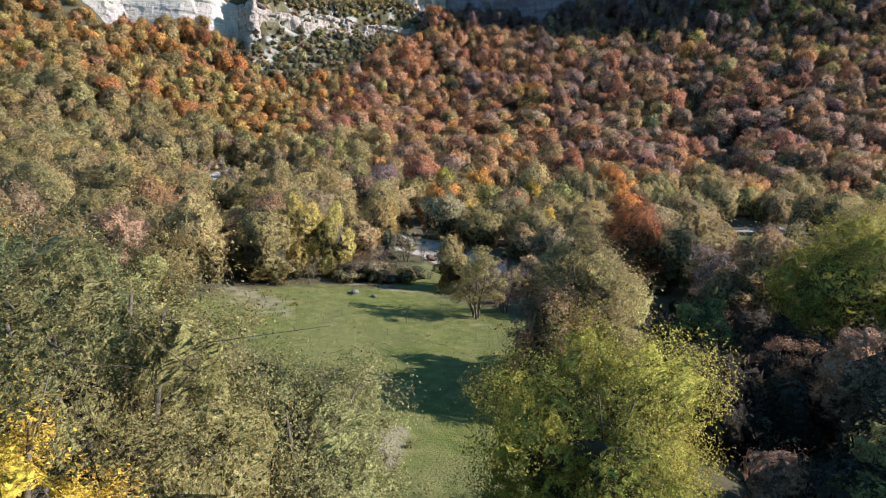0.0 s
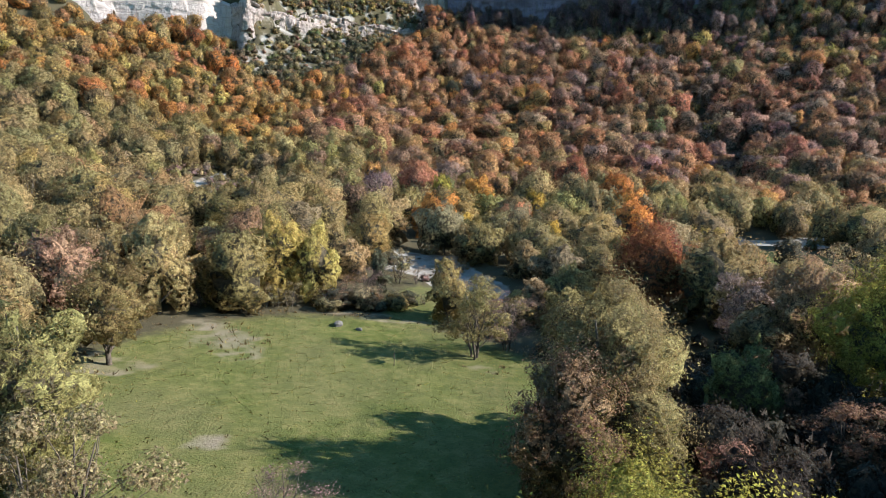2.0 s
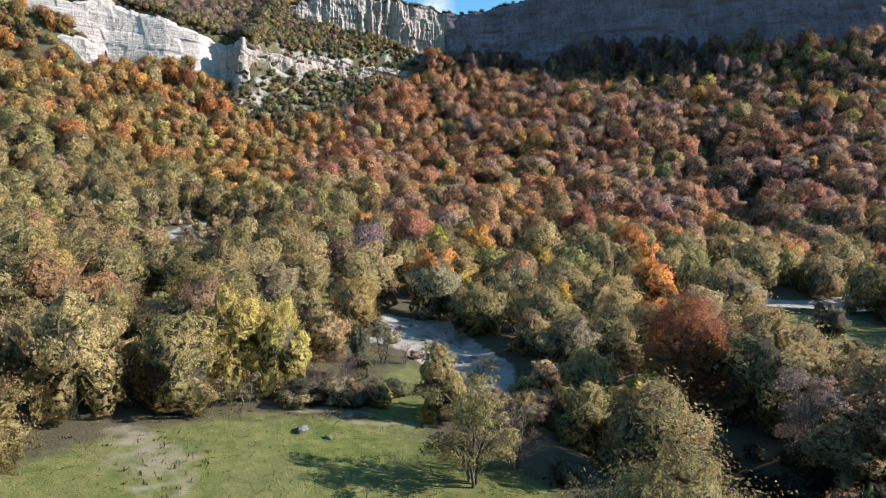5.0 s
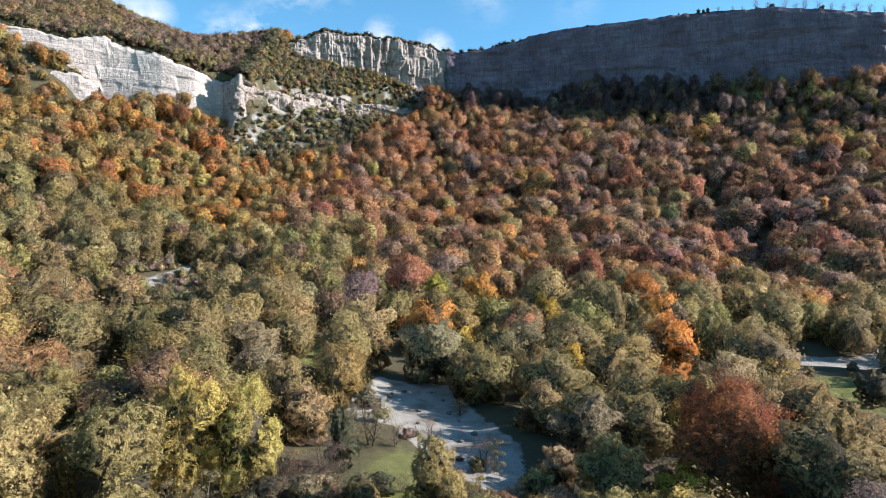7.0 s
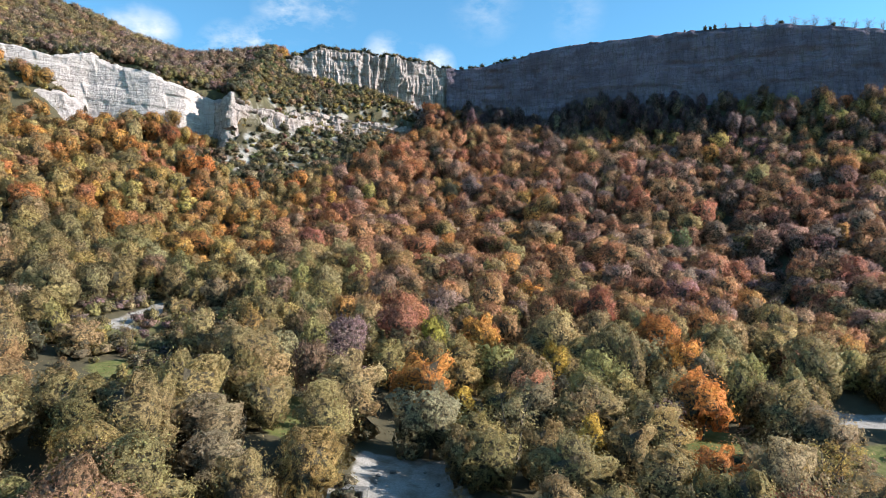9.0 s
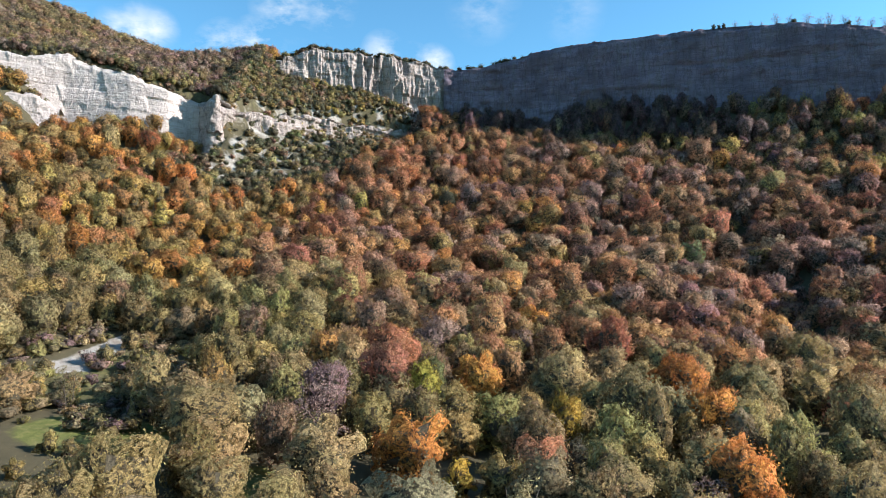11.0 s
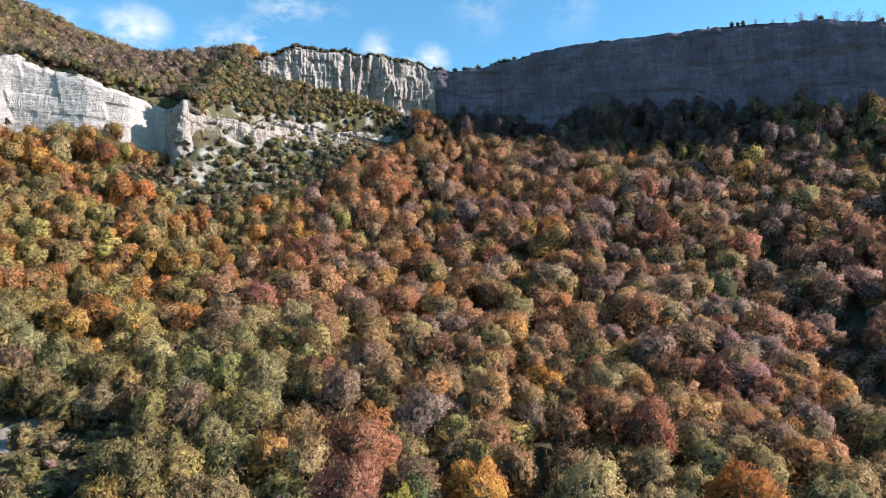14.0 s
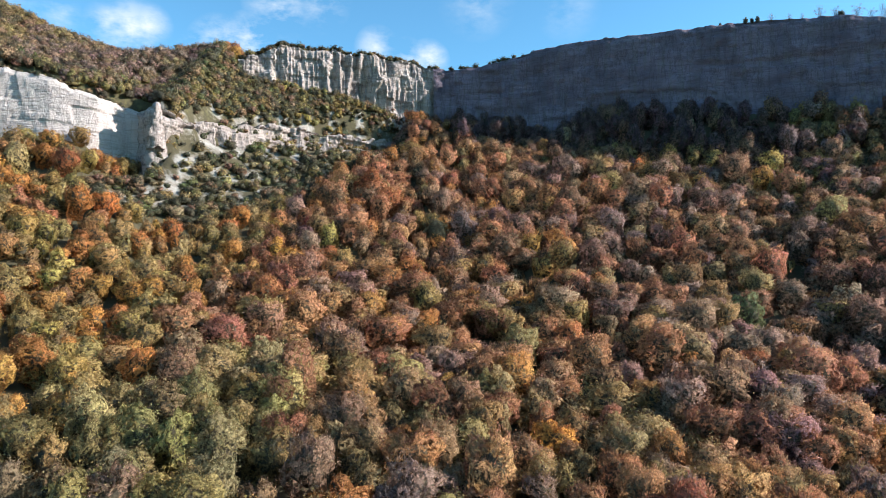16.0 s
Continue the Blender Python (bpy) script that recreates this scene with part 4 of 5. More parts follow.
def wood_template(seed, count, leaf, kind, level=2):
    """A crown of unit height and radius. beech: a dome bristling with fine twigs, their tips half bare; oak: lobes of close
    leaves; scrub: the same, low. Also says how far out on its twig each corner lies."""
    r = np.random.RandomState(seed)
    if kind == "beech":
        lobes = [(np.array([0, 0, 0.85]), 0.66)]
        turn = r.uniform(0, 6.283)
        for k in range(9):
            up, a = r.uniform(-0.35, 0.95), turn + k * 2.4
            out = math.sqrt(max(0.05, 1 - up * up)) * r.uniform(0.44, 0.80)
            lobes.append((np.array([math.cos(a) * out, math.sin(a) * out, 0.92 + up * 0.8]), r.uniform(0.26, 0.46)))
        form = crown_form(r, lobes, 60, 0.20)
    else:
        lobes = boughs(r, 1.0, 1.9, 0.05, "cone" if kind == "tall" else "dome", 10, 1.15)
        form = crown_form(r, lobes, 80, 0.28)
    # dark inner shell: painted shade behind the ragged leaves
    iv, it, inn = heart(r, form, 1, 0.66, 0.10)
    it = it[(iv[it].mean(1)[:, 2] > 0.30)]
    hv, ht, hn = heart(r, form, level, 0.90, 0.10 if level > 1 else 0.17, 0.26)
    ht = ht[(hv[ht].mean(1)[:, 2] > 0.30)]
    mid, reach = form
    bristle = int(count * (0.72 if kind == "beech" else 0.25))
    v, f, nv = leaf_coat(r, form, count - bristle, leaf, 0.55, 0.07)
    d = r.normal(size=(bristle, 3))
    d /= np.linalg.norm(d, axis=1)[:, None]
    d[:, 2] = np.where(d[:, 2] < -0.35, -d[:, 2], d[:, 2])
    far, lean = reach(d)
    root = mid + d * (far * r.uniform(0.82, 0.98, bristle))[:, None]
    way = d * 0.8 + np.array([0, 0, 0.42]) + r.normal(0, 0.30, (bristle, 3))
    way /= np.linalg.norm(way, axis=1)[:, None]
    side = np.cross(way, r.normal(size=(bristle, 3)))
    side /= np.linalg.norm(side, axis=1)[:, None]
    wide, long = leaf * r.uniform(0.28, 0.5, (bristle, 1)), (0.09 + leaf * 0.9) * r.uniform(0.5, 1.3, (bristle, 1))
    w = np.stack([root - side * wide, root + side * wide, root + way * long], 1).reshape(-1, 3)
    nn = d + lean * 1.1 + r.normal(0, 0.36, (bristle, 3))
    nn /= np.linalg.norm(nn, axis=1)[:, None]
    tip = np.concatenate([np.zeros(len(iv) + len(hv) + len(v)), np.tile([0.25, 0.25, 1.0], bristle)])
    tip = tip * (1.0 if kind == "beech" else 0.35)
    flat = np.array([1, 1, 1 / 1.9])
    verts, faces = [iv, hv, v, w], [it, ht, f, np.arange(bristle * 3).reshape(-1, 3)]
    base = np.cumsum([0] + [len(q) for q in verts])
    return (np.concatenate(verts) * flat, np.concatenate([q + k for q, k in zip(faces, base)]),
            np.concatenate([inn, hn, nv, np.repeat(nn, 3, 0)]), tip, len(it))


BARE_TWIG = np.array([0.350, 0.260, 0.225])


def woodland(name, label, beech, oak, items):
    """One sheet of crowns: items are x, y, z, height, radius, tint; russet ones are beeches."""
    V, T, C, N, M, base = [], [], [], [], [], 0
    r = np.random.RandomState(len(items))
    for x, y, z, H, R, tint in items:
        col = np.array(TINT[tint] if isinstance(tint, str) else tint)
        templates = beech if col[0] > 1.46 * col[1] else oak
        w, f, nv, tip, inner = templates[r.randint(len(templates))]
        a = r.uniform(0, 6.283)
        m = np.array([[math.cos(a), -math.sin(a), 0], [math.sin(a), math.cos(a), 0], [0, 0, 1]])
        k = r.uniform(0.84, 1.18)
        V.append((w @ m.T) * np.array([R * k, R / k, H]) + (w[:, 2:] * H) * np.array([*r.uniform(-0.11, 0.11, 2), 0]) + np.array([x, y, z]))
        N.append(nv @ m.T)
        col = np.clip(col * r.uniform(0.78, 1.2) * r.uniform(0.92, 1.08, 3), 0, 1)
        bare = (tip * r.uniform(0.05, 0.60))[:, None]
        T.append(f + base)
        M.append((np.arange(len(f)) < inner).astype(np.int32))
        C.append(np.concatenate([col * (1 - bare) + BARE_TWIG * bare, np.ones((len(w), 1))], 1))
        base += len(w)
    me = bpy.data.meshes.new(name)
    fill_mesh(me, np.concatenate(V), NO_QUADS, np.concatenate(T))
    me.normals_split_custom_set_from_vertices(np.concatenate(N).tolist())
    at = me.color_attributes.new("tint", "FLOAT_COLOR", "POINT")
    at.data.foreach_set("color", np.concatenate(C).astype(np.float32).ravel())
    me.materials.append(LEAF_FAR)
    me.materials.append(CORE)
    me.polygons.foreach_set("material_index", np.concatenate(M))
    return tagged(new(name, me), label, "woodland", kind="stuff")


# trees of their own colour that stand out of the woods: x, y, height, radius, tint
SPECIAL_A = [
    (38.1, 150, 14.4, 4.4, "olive"), (55.5, 151.7, 13.2, 6.6, "olive"), (21.7, 152.2, 12, 3.7, "yellow"), (-23.6, 153.2, 12.9, 6.5, "mauve"),
    (-46.8, 154.6, 14.4, 7.2, "gold"), (50.7, 157.2, 12.1, 6, "orange"), (81.8, 158.7, 17, 11.1, "olive"), (46.5, 158.8, 12.7, 6.4, "grey"),
    (36.8, 160.5, 15, 7.5, "olive"), (-3.9, 162.1, 16, 5.5, "lime"), (-14.8, 164.9, 16.7, 8.4, "rust"), (-4.8, 167.3, 15.7, 4.8, "green"),
    (67.9, 169.8, 13.2, 6.6, "olive"), (48.7, 170.9, 14.5, 7.2, "orange"), (24, 171.2, 12.6, 6.3, "tan"), (35.9, 171.7, 11.6, 5.8, "tan"),
    (23.8, 172.1, 16.7, 8.3, "tan"), (61.7, 174, 11.9, 6, "olive"), (6.7, 176.3, 14.4, 7.2, "orange"), (50.9, 177, 9.2, 4.6, "orange"),
    (6, 177.5, 12.9, 6.5, "orange"), (-15.8, 180.6, 15.1, 7.6, "rust"), (-42.5, 182.5, 10.7, 5.3, "olive"), (-29.4, 191.2, 11.1, 5.5, "gold"),
]
SPECIAL_B = [
    (39.7, 193.6, 16.9, 8.5, "rust"), (26.6, 200.8, 13.1, 6.6, "rust"), (-6.9, 202.2, 10.9, 5.5, "mauve"), (96.6, 204.8, 17, 8.6, "olive"),
    (-24.4, 208.3, 13.7, 6.9, "brown"), (2.4, 212.7, 11.6, 5.8, "grey"), (10.6, 213.7, 17, 9.7, "rust"), (24.8, 228.8, 10.3, 5.1, "orange"),
    (-71.1, 239.4, 10.6, 5.3, "orange"), (-97.5, 266.1, 9, 4.5, "orange"), (42.6, 275.1, 17, 9.7, "rust"), (62.7, 275.7, 17, 9.4, "rust"),
    (-140.6, 278.1, 10.2, 5.1, "gold"), (22.3, 283.6, 16.6, 8.3, "olive"), (-105.9, 311.3, 11.3, 3.5, "gold"), (105, 311.9, 14.6, 7.3, "green"),
    (144, 315.9, 15.6, 7.8, "grey"), (-136.1, 321.8, 16.9, 8.4, "orange"), (-169.1, 325.2, 13.9, 7, "orange"), (-129.8, 329.6, 13.3, 6.6, "orange"),
    (-58.7, 333.8, 11.5, 5.8, "orange"), (125.7, 338.9, 17, 11.9, "rust"), (-67.4, 340.7, 11.9, 5.9, "orange"), (-176.2, 345.7, 17, 11.6, "tan"),
]
SPECIAL_C = [
    (-158, 348, 13.6, 6.8, "red"), (-49.5, 355, 13.2, 6.6, "gold"), (97.9, 355.7, 17, 11.4, "rust"), (-58.6, 366.2, 9.2, 4.6, "red"),
    (74.1, 370.7, 17, 12.5, "mauve"), (-3.5, 375.2, 17, 9.3, "dark"), (8.3, 378, 17, 9.3, "mauve"), (-31.1, 386.4, 16.1, 8, "rust"),
    (100.5, 393, 17, 11.9, "rust"), (49.4, 399.1, 17, 10.1, "rust"), (72.2, 404.3, 17, 12.9, "rust"), (167.5, 418.3, 17, 9.7, "gold"),
    (102.8, 429.2, 12.8, 6.4, "orange"), (26.9, 439.9, 16.9, 8.5, "rust"), (224.6, 445.9, 17, 13.1, "gold"), (-1.3, 449.2, 17, 11.5, "rust"),
    (200.6, 461.2, 17, 14.3, "olive"), (136.4, 471.2, 17, 11.8, "olive"), (154.2, 473.4, 17, 8.7, "rust"),
]


def grow_woods():
    r = random.Random(17)
    mid_things, mid, far, scrub, brush = [], [], [], [], []
    for x, y, H, R, tint in SPECIAL_A + SPECIAL_B + SPECIAL_C:
        if y > np.interp(x, MAIN_X, MAIN_Y) - 14:
            continue
        H, R = min(H, 16), min(R, 8.0 if x > -40 else 6.0)
        (mid if y < 235 else far).append((x, y, ground_z(x, y) - 1.5, H + 1, R, tint))
        TAKEN.append((x, y, R * 0.8))
    spots, y = [], -48.0
    while y < 640:
        step = 7.8 if y < 230 else 7.0
        half = 0.72 * (y + 48) + 12
        x = -half
        while x < min(half, 480):
            sx, sy = x + r.uniform(-.48, .48) * step, y + r.uniform(-.48, .48) * step
            x += step * (0.9 if sx < -70 and sy > 230 else 1.0 if sx < -20 or sy < 250 else 1.15)
            if 0 < sx < 9.5 and 52 < sy < 77:
                continue                                 # the gravel track lies open here
            if y > 52 or sx > 20 or sx < -31:
                spots.append((sx, sy))
        y += step * (0.92 if y < 250 else 1.0)
    P = np.array(spots)
    grass, gravel, riv = grass_at(P[:, 0], P[:, 1]), gravel_at(P[:, 0], P[:, 1]), far_from(RIVER, P[:, 0], P[:, 1])
    Zs = height(P[:, 0], P[:, 1])
    ym, yl = np.interp(P[:, 0], MAIN_X, MAIN_Y), np.interp(P[:, 0], LOW_X, LOW_Y)
    foot, top = np.interp(P[:, 0], MAIN_X, MAIN_FOOT), np.interp(P[:, 0], MAIN_X, MAIN_TOP)
    T = np.array(TAKEN)
    for k, (x, y) in enumerate(spots):
        free = 0.75 * T[:, 2] + 2.6
        if grass[k] > 0.35 and y < 145 or riv[k] < (8.5 if 55 < y < 114 else 3.0) or np.any((x - T[:, 0]) ** 2 + (y - T[:, 1]) ** 2 < free ** 2):
            continue
        cliff = top[k] - foot[k] > 8
        if -232 < x < -210 and 346 < y < 362:            # the low rock slab lies open
            continue
        if cliff and -8 < y - ym[k] < 6 or x < -34 and -7 < y - yl[k] < 5 or y > ym[k] + 30:
            continue
        if cliff and y > ym[k]:
            continue                                    # the plateau is open
        name, tint = wood_tint(r, x, y)
        if -150 < x < -25 and yl[k] - 52 - 44 * math.exp(-((x + 100) / 32) ** 2) < y < ym[k]:   # scrub among the ledges
            for _ in range(11 if y > yl[k] else 6):
                if r.random() < 0.72:
                    R = r.uniform(1.7, 4.0)
                    sx, sy = x + r.uniform(-4, 4), y + r.uniform(-4, 4)
                    scrub.append((sx, sy, ground_z(sx, sy) - 0.5, R * r.uniform(1.2, 1.9), R, r.choice(("dark", "olive", "dark", "dark", "grey", "green", "brown", "dark", "olive"))))
            continue
        if gravel[k] > 0.5:
            continue
        if x <= -150 and y > yl[k]:
            for _ in range(4):
                R, sx, sy = r.uniform(2.8, 4.8), x + r.uniform(-3.5, 3.5), y + r.uniform(-3, 3)
                if sy > np.interp(sx, LOW_X, LOW_Y) + 6:
                    scrub.append((sx, sy, ground_z(sx, sy) - 1, R * r.uniform(1.5, 2.1), R, tint))
        elif y < 150:
            H = r.uniform(9, 14.5)
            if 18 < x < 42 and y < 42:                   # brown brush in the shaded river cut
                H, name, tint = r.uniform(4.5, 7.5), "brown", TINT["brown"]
            if 10 < x < 26 and 60 < y < 100:
                H = r.uniform(6.5, 9.5)
            if -36 < x < -20 and 96 < y < 116 or 36 < x < 50 and 104 < y < 121:
                H = r.uniform(3.5, 5)
            if -76 < x < -44 and 104 < y < 136 or 48 < x < 85 and 16 < y < 38:
                H = r.uniform(3, 5)
            if 62 < x < 96 and 90 < y < 138:
                H = r.uniform(2.2, 4)
            if 50 < x < 80 and 70 < y < 96:
                H = r.uniform(3.2, 5.2)
            R = H * r.uniform(0.38, 0.48)
            if abs(x) < 0.72 * (y + 50) and len(mid_things) < 190:
                mid_things.append((x, y, H, R, name, tint))
            else:
                mid.append((x, y, Zs[k] - 1, H, R, tint))
        elif y < 235:
            H = r.uniform(9, 14)
            if -95 < x < -56 and 135 < y < 190:
                H = r.uniform(3, 5.5)                    # thorn bushes below the scree
            mid.append((x, y, Zs[k] - min(1, H / 10), H, H * r.uniform(0.40, 0.54), tint))
        else:
            big = x > -60 and y < ym[k] - 60
            R = r.choice((r.uniform(3.6, 5.2), r.uniform(5.0, 7.0), r.uniform(5.6, 7.8), r.uniform(6.6, 9.2))) if big else r.choice((r.uniform(3.0, 4.4), r.uniform(4.0, 5.6), r.uniform(4.8, 6.6)))
            far.append((x, y, Zs[k] - 1.5, R * r.uniform(1.3, 1.85) + 2.0, R, tint))
    for _ in range(44):                                  # brush over the river cut, its shade put into the leaf tint
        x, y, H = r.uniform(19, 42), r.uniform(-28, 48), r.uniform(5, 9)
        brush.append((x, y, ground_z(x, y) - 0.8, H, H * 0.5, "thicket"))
    for x, y, H, R, name, tint in mid_things:
        kind = "airy" if name == "mauve" or name == "grey" and r.random() < 0.4 else r.choice(("broad", "broad", "tall"))
        tree(x, y, H, R, name, kind, y < 15 and -34 < x < 18, "slope", colour=tint)
    # undergrowth along the wood's edge and the river
    for _ in range(900):
        x, y = r.uniform(-75, 75), r.uniform(-40, 150)
        g = float(grass_at(np.array([x]), np.array([y]))[0])
        d = float(far_from(RIVER, np.array([x]), np.array([y]))[0])
        if (0.04 < g < 0.22 or 9 < d < 13 and y > 60) and not (abs(x) < 16 and y < 20):
            R = r.uniform(0.9, 2.2)
            scrub.append((x, y, ground_z(x, y) - 0.3, R * r.uniform(1.0, 1.7), R, r.choice(("olive", "brown", "mauve", "grey", "dark"))))
    for _ in range(430):                                 # the wood close under the long cliff, bare brown with shade in the tint
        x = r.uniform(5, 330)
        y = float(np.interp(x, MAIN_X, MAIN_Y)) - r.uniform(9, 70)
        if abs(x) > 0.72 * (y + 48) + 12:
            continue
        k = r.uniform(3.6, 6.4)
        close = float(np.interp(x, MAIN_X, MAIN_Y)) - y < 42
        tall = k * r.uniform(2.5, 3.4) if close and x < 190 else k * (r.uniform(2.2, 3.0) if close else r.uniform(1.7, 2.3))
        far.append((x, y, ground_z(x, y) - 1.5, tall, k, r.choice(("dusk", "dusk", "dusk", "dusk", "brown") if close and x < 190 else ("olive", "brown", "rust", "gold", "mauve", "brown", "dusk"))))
    for n in range(300):                                 # thorns round the scree; brush in the river cut, tinted for its shade
        x, y, k = r.uniform(-104, -54), r.uniform(136, 208), r.uniform(1.2, 2.9)
        if float(gravel_at(np.array([x]), np.array([y]))[0]) < 0.4:
            scrub.append((x, y, ground_z(x, y) - 0.3, k * r.uniform(1.2, 1.8), k, r.choice(("grey", "olive", "grey", "mauve", "willow"))))
        if n > 120:
            continue
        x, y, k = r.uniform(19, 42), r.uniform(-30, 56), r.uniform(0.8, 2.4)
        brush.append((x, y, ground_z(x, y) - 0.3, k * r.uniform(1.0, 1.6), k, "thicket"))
    # bushes along the brows of the cliffs, and some that cling to the ledges
    for name, every, share, big in (("cliff_1", 2, 0.8, 3.1), ("cliff_2", 3, 0.12, 1.6), ("cliff_3", 1, 0.7, 2.4), ("cliff_4", 4, 0.35, 1.7)):
        fx, fy, fz, ox, oy = FACES[name]
        for i in range(0, len(fx), every):
            if r.random() < (0.75 if name == "cliff_2" and fx[i, -4] < 62 else share) and fx[i, -4] < 330:
                R, back = r.uniform(0.7, 1.0) * (3.0 if name == "cliff_2" and fx[i, -4] < 62 else big), r.uniform(0.3, 9.0 if name == "cliff_3" else 3.0)
                scrub.append((fx[i, -4] - ox[i] * back, fy[i, -4] - oy[i] * back, fz[i, -4] - 0.9, R * r.uniform(1.1, 1.8), R, r.choice(("dark", "olive", "dark", "brown", "dark"))))
        for _ in range({"cliff_4": 80, "cliff_1": 40}.get(name, 0)):
            i, j = r.randrange(len(fx)), int(r.triangular(4, 0.8 * fx.shape[1] if name == "cliff_4" else 22, 10))
            R = r.uniform(0.8, 2.3)
            scrub.append((fx[i, j], fy[i, j], fz[i, j] - 0.5 * R, R * r.uniform(1.2, 1.8), R, r.choice(("dark", "olive", "dark", "moss", "brown"))))
    for _ in range(900):                                 # bushes on the ramp between the two rock steps
        x = r.uniform(-150, -12)
        lo, hi = float(np.interp(x, LOW_X, LOW_Y)) + 2.5, float(np.interp(x, MAIN_X, MAIN_Y)) - 2
        if x > -36:
            lo = hi - 26
        if hi > lo:
            y = r.uniform(lo, hi)
            R = r.uniform(1.8, 3.9) if x < -36 else r.uniform(2.6, 4.6)
            scrub.append((x, y, ground_z(x, y) - 0.6, R * r.uniform(1.3, 2.0), R, r.choice(("dark", "olive", "olive", "moss", "brown", "dark", "gold") if x < -36 else ("dusk", "mauve", "brown", "mauve"))))
    for _ in range(340):                                 # scrub among the low slabs and thin ledges
        x = r.uniform(-300, -219)
        y = float(np.interp(x, LOW_X, LOW_Y)) - r.uniform(2, 30)
        if not -240 < x < -212 or y > np.interp(x, SLAB[0], SLAB[1]) + 1:
            R = r.uniform(1.6, 3.4)
            scrub.append((x, y, ground_z(x, y) - 0.6, R * r.uniform(1.3, 2.0), R, r.choice(("dark", "olive", "moss", "brown", "olive", "gold"))))
    for _ in range(90):                                  # bushes in the hollow behind the rock pillar
        x = r.uniform(-178, -134)
        y = float(np.interp(x, LOW_X, LOW_Y)) + r.uniform(4, 30)
        R = r.uniform(2.4, 4.2)
        scrub.append((x, y, ground_z(x, y) - 0.6, R * r.uniform(1.5, 2.2), R, r.choice(("dark", "olive", "brown", "moss", "mauve"))))
    for _ in range(230):                                 # dark trees along the edge of the bright cliff
        x = r.uniform(-300, -140)
        y = float(np.interp(x, LOW_X, LOW_Y)) + r.uniform(3.5, 18)
        R = r.uniform(2.2, 3.9)
        scrub.append((x, y, ground_z(x, y) - 0.8, R * r.uniform(1.6, 2.4), R, r.choice(("dark", "olive", "dark", "moss", "brown", "green"))))
    outer, y = [], -70.0                                 # the wood goes on to both sides
    while y < 330:
        edge = 0.72 * (y + 48) + 14 if y > -48 else -20.0
        for side in (-1, 1):
            x = max(edge, 34 if side < 0 else 56)
            while x < max(edge, 40) + 75:
                sx, sy, R = side * x + r.uniform(-4, 4), y + r.uniform(-4, 4), r.uniform(4.0, 6.4)
                if far_from(RIVER, np.array([sx]), np.array([sy]))[0] > 8 and far_from(SIDE_RIVER, np.array([sx]), np.array([sy]))[0] > 8:
                    outer.append((sx, sy, ground_z(sx, sy) - 1.2, R * r.uniform(1.8, 2.4), R, wood_tint(r, sx, sy)[1]))
                x += 8.6
        y += 8.6
    def kinds(seed, count, leaf, level=2, tall=True):
        return ([wood_template(seed + k, count, leaf, "beech", level) for k in range(4)],
                [wood_template(seed + 10 + k, count, leaf * 1.1, "tall" if tall and k == 3 else "oak", level) for k in range(5)])

    woodland("outer_woodland", "mixed autumn woodland along both valley sides", *kinds(80, 130, 0.16, 1), outer)
    woodland("brush", "brush filling the river cut, deep shade put into its colour", *kinds(120, 420, 0.075), brush)
    woodland("lower_woodland", "mixed autumn woodland of oak, ash and beech on the lower slope", *kinds(160, 1100, 0.050, 3), mid)
    nearer, farther = [q for q in far if q[1] < 330], [q for q in far if q[1] >= 330]
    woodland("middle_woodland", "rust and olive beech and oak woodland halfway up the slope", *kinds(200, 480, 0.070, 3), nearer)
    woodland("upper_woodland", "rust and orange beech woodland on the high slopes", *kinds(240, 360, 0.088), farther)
    woodland("scrub", "dark scrub among pale rock ledges and wood edges", *kinds(280, 60, 0.20, 1, False), scrub)
    print("trees", len(mid_things), len(mid), len(far), len(scrub))


grow_woods()

# bare trees and dark thorns that stand on the brow of the plateau: x, height, tint
for x, H, tint in [(165, 1.8, "dark"), (178, 3.2, "dark"), (181, 2.6, "dark"), (184, 3.4, "dark"), (190.5, 4.6, "mauve"), (199, 4.0, "mauve"), (205, 3.4, "mauve"), (213, 7.8, "mauve"),
                   (220, 6.2, "mauve"), (222.5, 4.4, "dark"), (230, 8.2, "mauve"), (236, 6.0, "mauve"), (241, 9.0, "mauve"), (249, 7.8, "mauve"), (251, 4.2, "dark"), (256, 7.0, "mauve"),
                   (263, 6.5, "mauve"), (271, 8.2, "mauve"), (279, 7.4, "mauve"), (288, 6.4, "mauve"), (300, 7.8, "mauve"), (312, 6.8, "mauve")]:
    tree(x, float(np.interp(x, MAIN_X, MAIN_Y)) + 3.0, H + 0.8, H * 0.48, tint, "bare" if tint == "mauve" else "broad", False, "brow", z=float(np.interp(x, MAIN_X, MAIN_TOP)) - 0.7)


# ---------------------------------------------------------------- small things on the meadow and by the river
def part(name, bm, mat, parent, label=""):
    me = bpy.data.meshes.new(name)
    bm.to_mesh(me)
    bm.free()
    me.materials.append(mat)
    o = new(name, me)
    o.parent = parent
    return tagged(o, label)


def stone_material():
    m, n, l, b = material("field_stone", 0.9, 0.2)
    p = place_vector(n)
    c = ramp(n, l, noise_node(n, l, p, 3.0, 6.0), (0.3, (0.06, 0.058, 0.053)), (0.5, (0.13, 0.125, 0.115)), (0.75, (0.22, 0.21, 0.195)))
    c = mixed(n, l, ramp(n, l, noise_node(n, l, p, 1.1), (0.55, (0, 0, 0)), (0.7, (0.5, 0.5, 0.5))), c, (0.09, 0.10, 0.05))
    l.new(c, b.inputs["Base Color"])
    bump(n, l, b, noise_node(n, l, p, 9.0, 5.0), 0.7, 0.06)
    return m


STONE = stone_material()


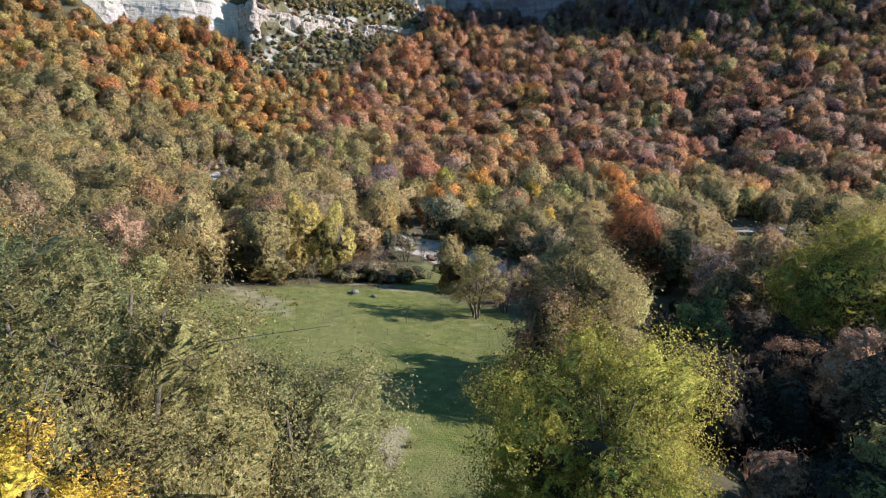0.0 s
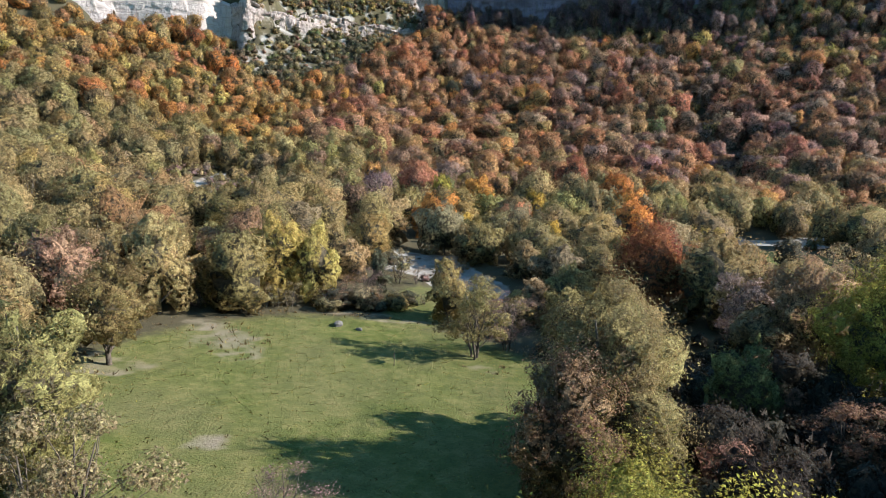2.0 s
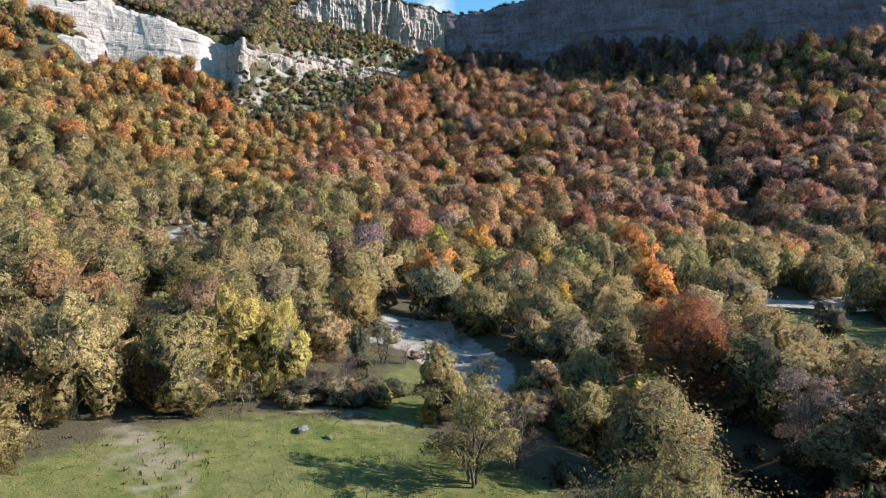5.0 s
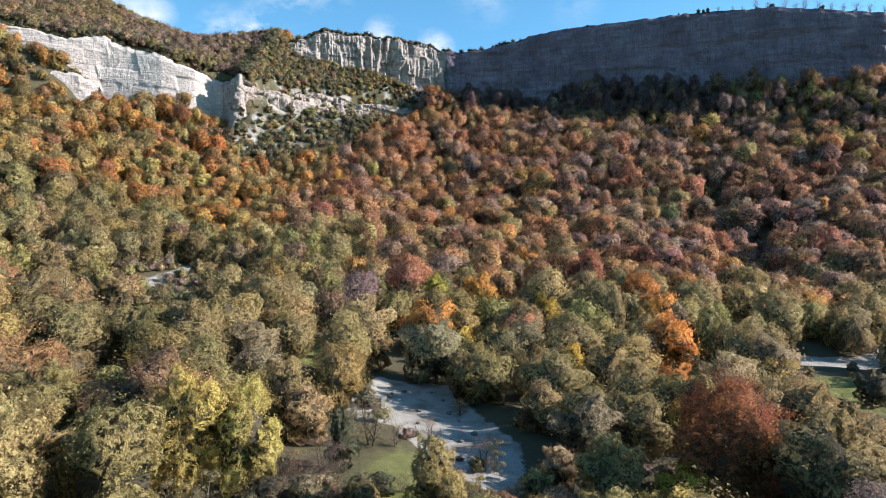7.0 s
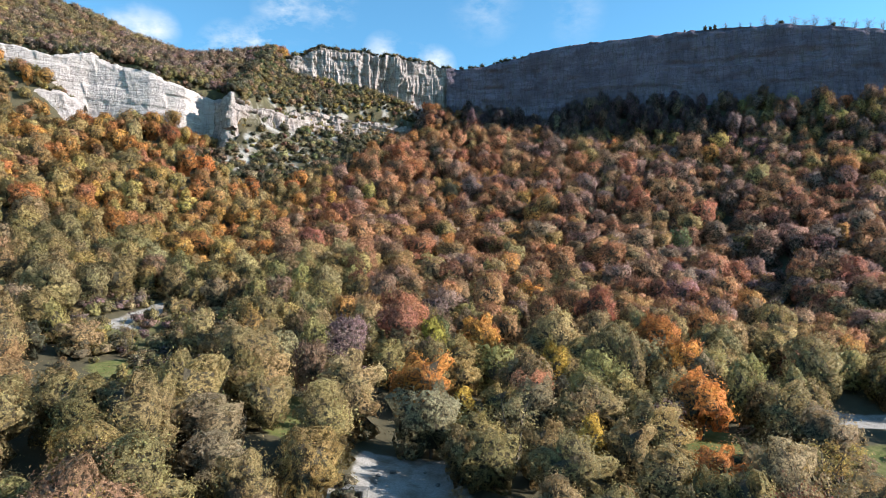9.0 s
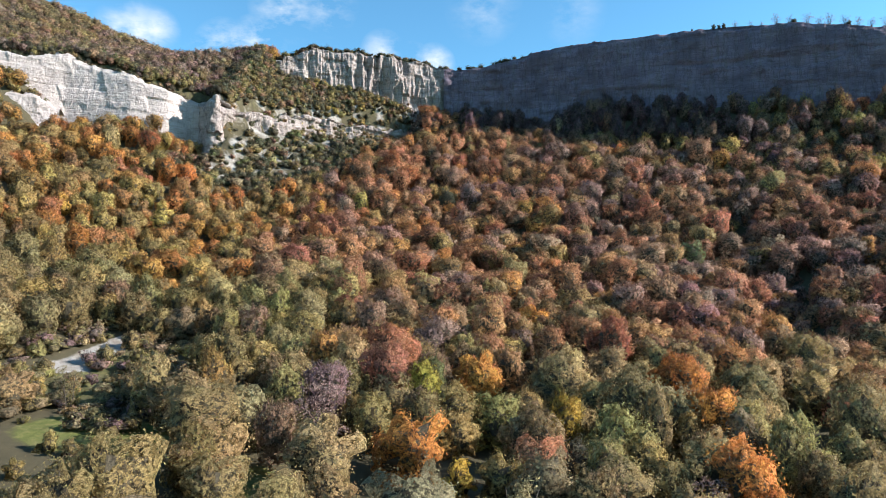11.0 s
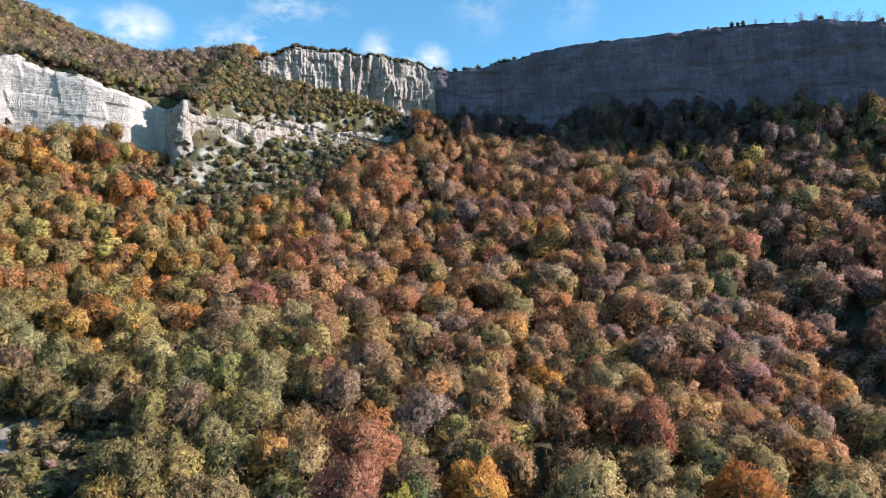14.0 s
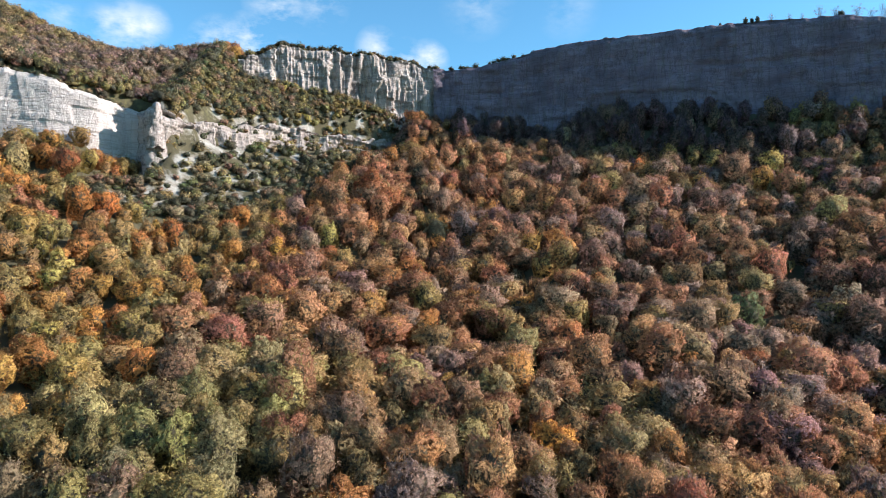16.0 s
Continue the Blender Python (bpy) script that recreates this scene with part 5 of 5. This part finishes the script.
def boulder_mesh(seed, level=3):
    r = random.Random(seed)
    bm = bmesh.new()
    bmesh.ops.create_icosphere(bm, subdivisions=level, radius=1.0)
    cuts = [(Vector((r.gauss(0, 1), r.gauss(0, 1), r.gauss(0, 0.7))).normalized(), r.uniform(0.62, 0.9)) for _ in range(9)]
    for v in bm.verts:
        for n, d in cuts:
            over = v.co.dot(n) - d
            if over > 0:
                v.co -= n * over * 0.9
        v.co *= 1 + 0.08 * noise.noise(v.co * 2.5 + Vector((seed, 0, 0)))
    me = bpy.data.meshes.new("boulder")
    bm.to_mesh(me)
    bm.free()
    me.materials.append(STONE)
    return me


BOULDERS = [boulder_mesh(s, 2) for s in (1, 2, 3, 4, 5)]


def boulder(x, y, sx, sy, sz, label, seed=0):
    r = random.Random(seed * 7 + 1)
    o = new("boulder", BOULDERS[seed % 5])
    o.matrix_basis = pose(x, y, ground_z(x, y) + sz * 0.35, 0, 0, r.uniform(0, 360)) @ Matrix.Diagonal((sx, sy, sz, 1))
    return tagged(o, label, "boulder", "loose boulders")


boulder(-16.6, 52.0, 1.1, 0.7, 0.5, "large grey boulder lying in the meadow grass", 1)
boulder(-13.5, 51.0, 0.5, 0.4, 0.3, "small grey stone lying in the meadow grass", 2)
stone_rng = random.Random(31)
for k in range(24):
    s = stone_rng.uniform(0, 1)
    i = min(int(s * 5), 4)
    f = s * 5 - i
    (ax, ay), (bx, by) = RIVER[i + 1], RIVER[i + 2] if i + 2 < len(RIVER) else RIVER[-1]
    x, y = ax + (bx - ax) * f + stone_rng.gauss(0, 4.2), ay + (by - ay) * f + stone_rng.gauss(0, 2.0)
    z = stone_rng.uniform(0.15, 0.55)
    boulder(x, y, z * stone_rng.uniform(1, 1.5), z, z * 0.7, "pale limestone boulder on the gravel river bed", k)


def grass_blades(name, label, count, area, tall, wide, tints, seed, accept):
    """Tufts of short blades scattered over a patch of ground; one sheet."""
    r = np.random.RandomState(seed)
    x, y = r.uniform(area[0], area[1], count), r.uniform(area[2], area[3], count)
    ok = accept(x, y)
    x, y = x[ok], y[ok]
    z = height(x, y)
    per = 5
    px, py, pz = np.repeat(x, per), np.repeat(y, per), np.repeat(z, per)
    n = len(px)
    px, py = px + r.normal(0, wide, n), py + r.normal(0, wide, n)
    a, h, w = r.uniform(0, 6.283, n), tall * r.uniform(0.5, 1.4, n), wide * 0.55
    lx, ly = r.normal(0, wide, n), r.normal(0, wide, n)
    v = np.stack([np.stack([px - np.cos(a) * w, py - np.sin(a) * w, pz - 0.03], -1),
                  np.stack([px + np.cos(a) * w, py + np.sin(a) * w, pz - 0.03], -1),
                  np.stack([px + lx, py + ly, pz + h], -1)], 1).reshape(-1, 3)
    me = bpy.data.meshes.new(name)
    fill_mesh(me, v, NO_QUADS, np.arange(n * 3).reshape(-1, 3))
    t = np.array([TINT[k] for k in tints])[np.repeat(r.randint(len(tints), size=len(x)), per)]
    t = t * r.uniform(0.7, 1.2, (n, 1))
    up = np.tile([0.0, 0.0, 1.0], (n * 3, 1)) + r.normal(0, 0.25, (n * 3, 3))
    me.normals_split_custom_set_from_vertices((up / np.linalg.norm(up, axis=1)[:, None]).tolist())
    at = me.color_attributes.new("tint", "FLOAT_COLOR", "POINT")
    at.data.foreach_set("color", np.repeat(np.concatenate([t, np.ones((n, 1))], 1), 3, 0).astype(np.float32).ravel())
    me.materials.append(LEAF_FAR)
    return tagged(new(name, me), label, "grass", kind="stuff")


def on_grass(x, y):
    return (grass_at(x, y) > 0.45) & (dry_at(x, y) < 0.4)


grass_blades("weeds", "dark weeds and dock tufts dotted over the meadow", 2600, (-45, 15, -30, 72), 0.13, 0.10, ("moss", "moss", "olive"), 3,
             lambda x, y: on_grass(x, y) & (waves(x, y, 9, 81) > 0.55))
grass_blades("meadow_grass", "short grazed grass of the meadow", 19000, (-45, 15, -30, 72), 0.05, 0.13, ("moss", "olive", "lime"), 5, on_grass)
grass_blades("dead_grass", "dry straw and dead stalks at the meadow edge", 2600, (-45, 15, -12, 66), 0.35, 0.16, ("tan", "tan", "gold"), 6,
             lambda x, y: (dry_at(x, y) > 0.25) | ((grass_at(x, y) > 0.1) & (grass_at(x, y) < 0.4)))

# thorny bushes that close the wood behind the meadow and along the river
bush_rng = random.Random(12)
for k in range(46):
    t = k / 45
    x, y = -44 + 37 * t + bush_rng.uniform(-1.5, 1.5), 48.5 + 15 * t + bush_rng.uniform(-0.5, 4.5)
    H = bush_rng.uniform(2.0, 4.2)
    tree(x, y, H, H * bush_rng.uniform(0.55, 0.8), bush_rng.choice(("brown", "mauve", "olive", "dark", "grey")), bush_rng.choice(("bare", "broad", "airy")), False, "meadow")
for k in range(24):
    t = k / 23
    x, y = 17 + 9 * t + bush_rng.uniform(-2, 2), 56 - 70 * t + bush_rng.uniform(-2, 2)
    H = bush_rng.uniform(2.2, 5.0)
    tree(x, y, H, H * bush_rng.uniform(0.5, 0.75), bush_rng.choice(("brown", "olive", "dark", "grey", "brown")), bush_rng.choice(("bare", "broad", "airy")), False, "river")


# a dead sapling beside the small ditch
def dead_sapling(x, y, H):
    ob = new("dead_sapling")
    ob.matrix_basis = pose(x, y, ground_z(x, y))
    tagged(ob, "thin dead sapling standing in the meadow", "sapling")
    bm = bmesh.new()
    limb(bm, [Vector((0, 0, -0.2)), Vector((0.05, 0, H * 0.5)), Vector((0.12, 0.05, H))], 0.06, 0.015, 6)
    part("stem", bm, BARK, ob)
    for k in range(5):
        a = k * 1.9
        bm = bmesh.new()
        s = Vector((0.06, 0, H * (0.4 + 0.1 * k)))
        limb(bm, [s, s + Vector((math.cos(a) * 0.4, math.sin(a) * 0.4, 0.35))], 0.025, 0.006, 4)
        part("twig", bm, BARK, ob)
    return ob


dead_sapling(-7.4, 38.2, 1.9)


# the little stone culvert by the gravel track
def culvert(x, y, turn):
    ob = new("stone_culvert")
    ob.matrix_basis = pose(x, y, ground_z(x, y), 0, 0, turn)
    tagged(ob, "small square stone culvert with dark opening beside gravel", "culvert")
    for name, cx, cy, cz, sx, sy, sz in (("wall", -1.3, 0, 0.6, 0.45, 1.6, 1.5), ("wall", 1.3, 0, 0.6, 0.45, 1.6, 1.5),
                                         ("slab", 0, 0, 1.45, 3.4, 1.9, 0.3), ("wall", 0, 0.7, 0.6, 2.2, 0.25, 1.5)):
        bm = bmesh.new()
        bmesh.ops.create_cube(bm, size=1.0)
        bmesh.ops.scale(bm, vec=(sx, sy, sz), verts=bm.verts)
        bmesh.ops.bevel(bm, geom=bm.edges[:], offset=0.06, segments=2, affect="EDGES")
        bmesh.ops.translate(bm, vec=(cx, cy, cz), verts=bm.verts)
        part(name, bm, STONE, ob)
    return ob


culvert(-12.6, 95.5, -20)
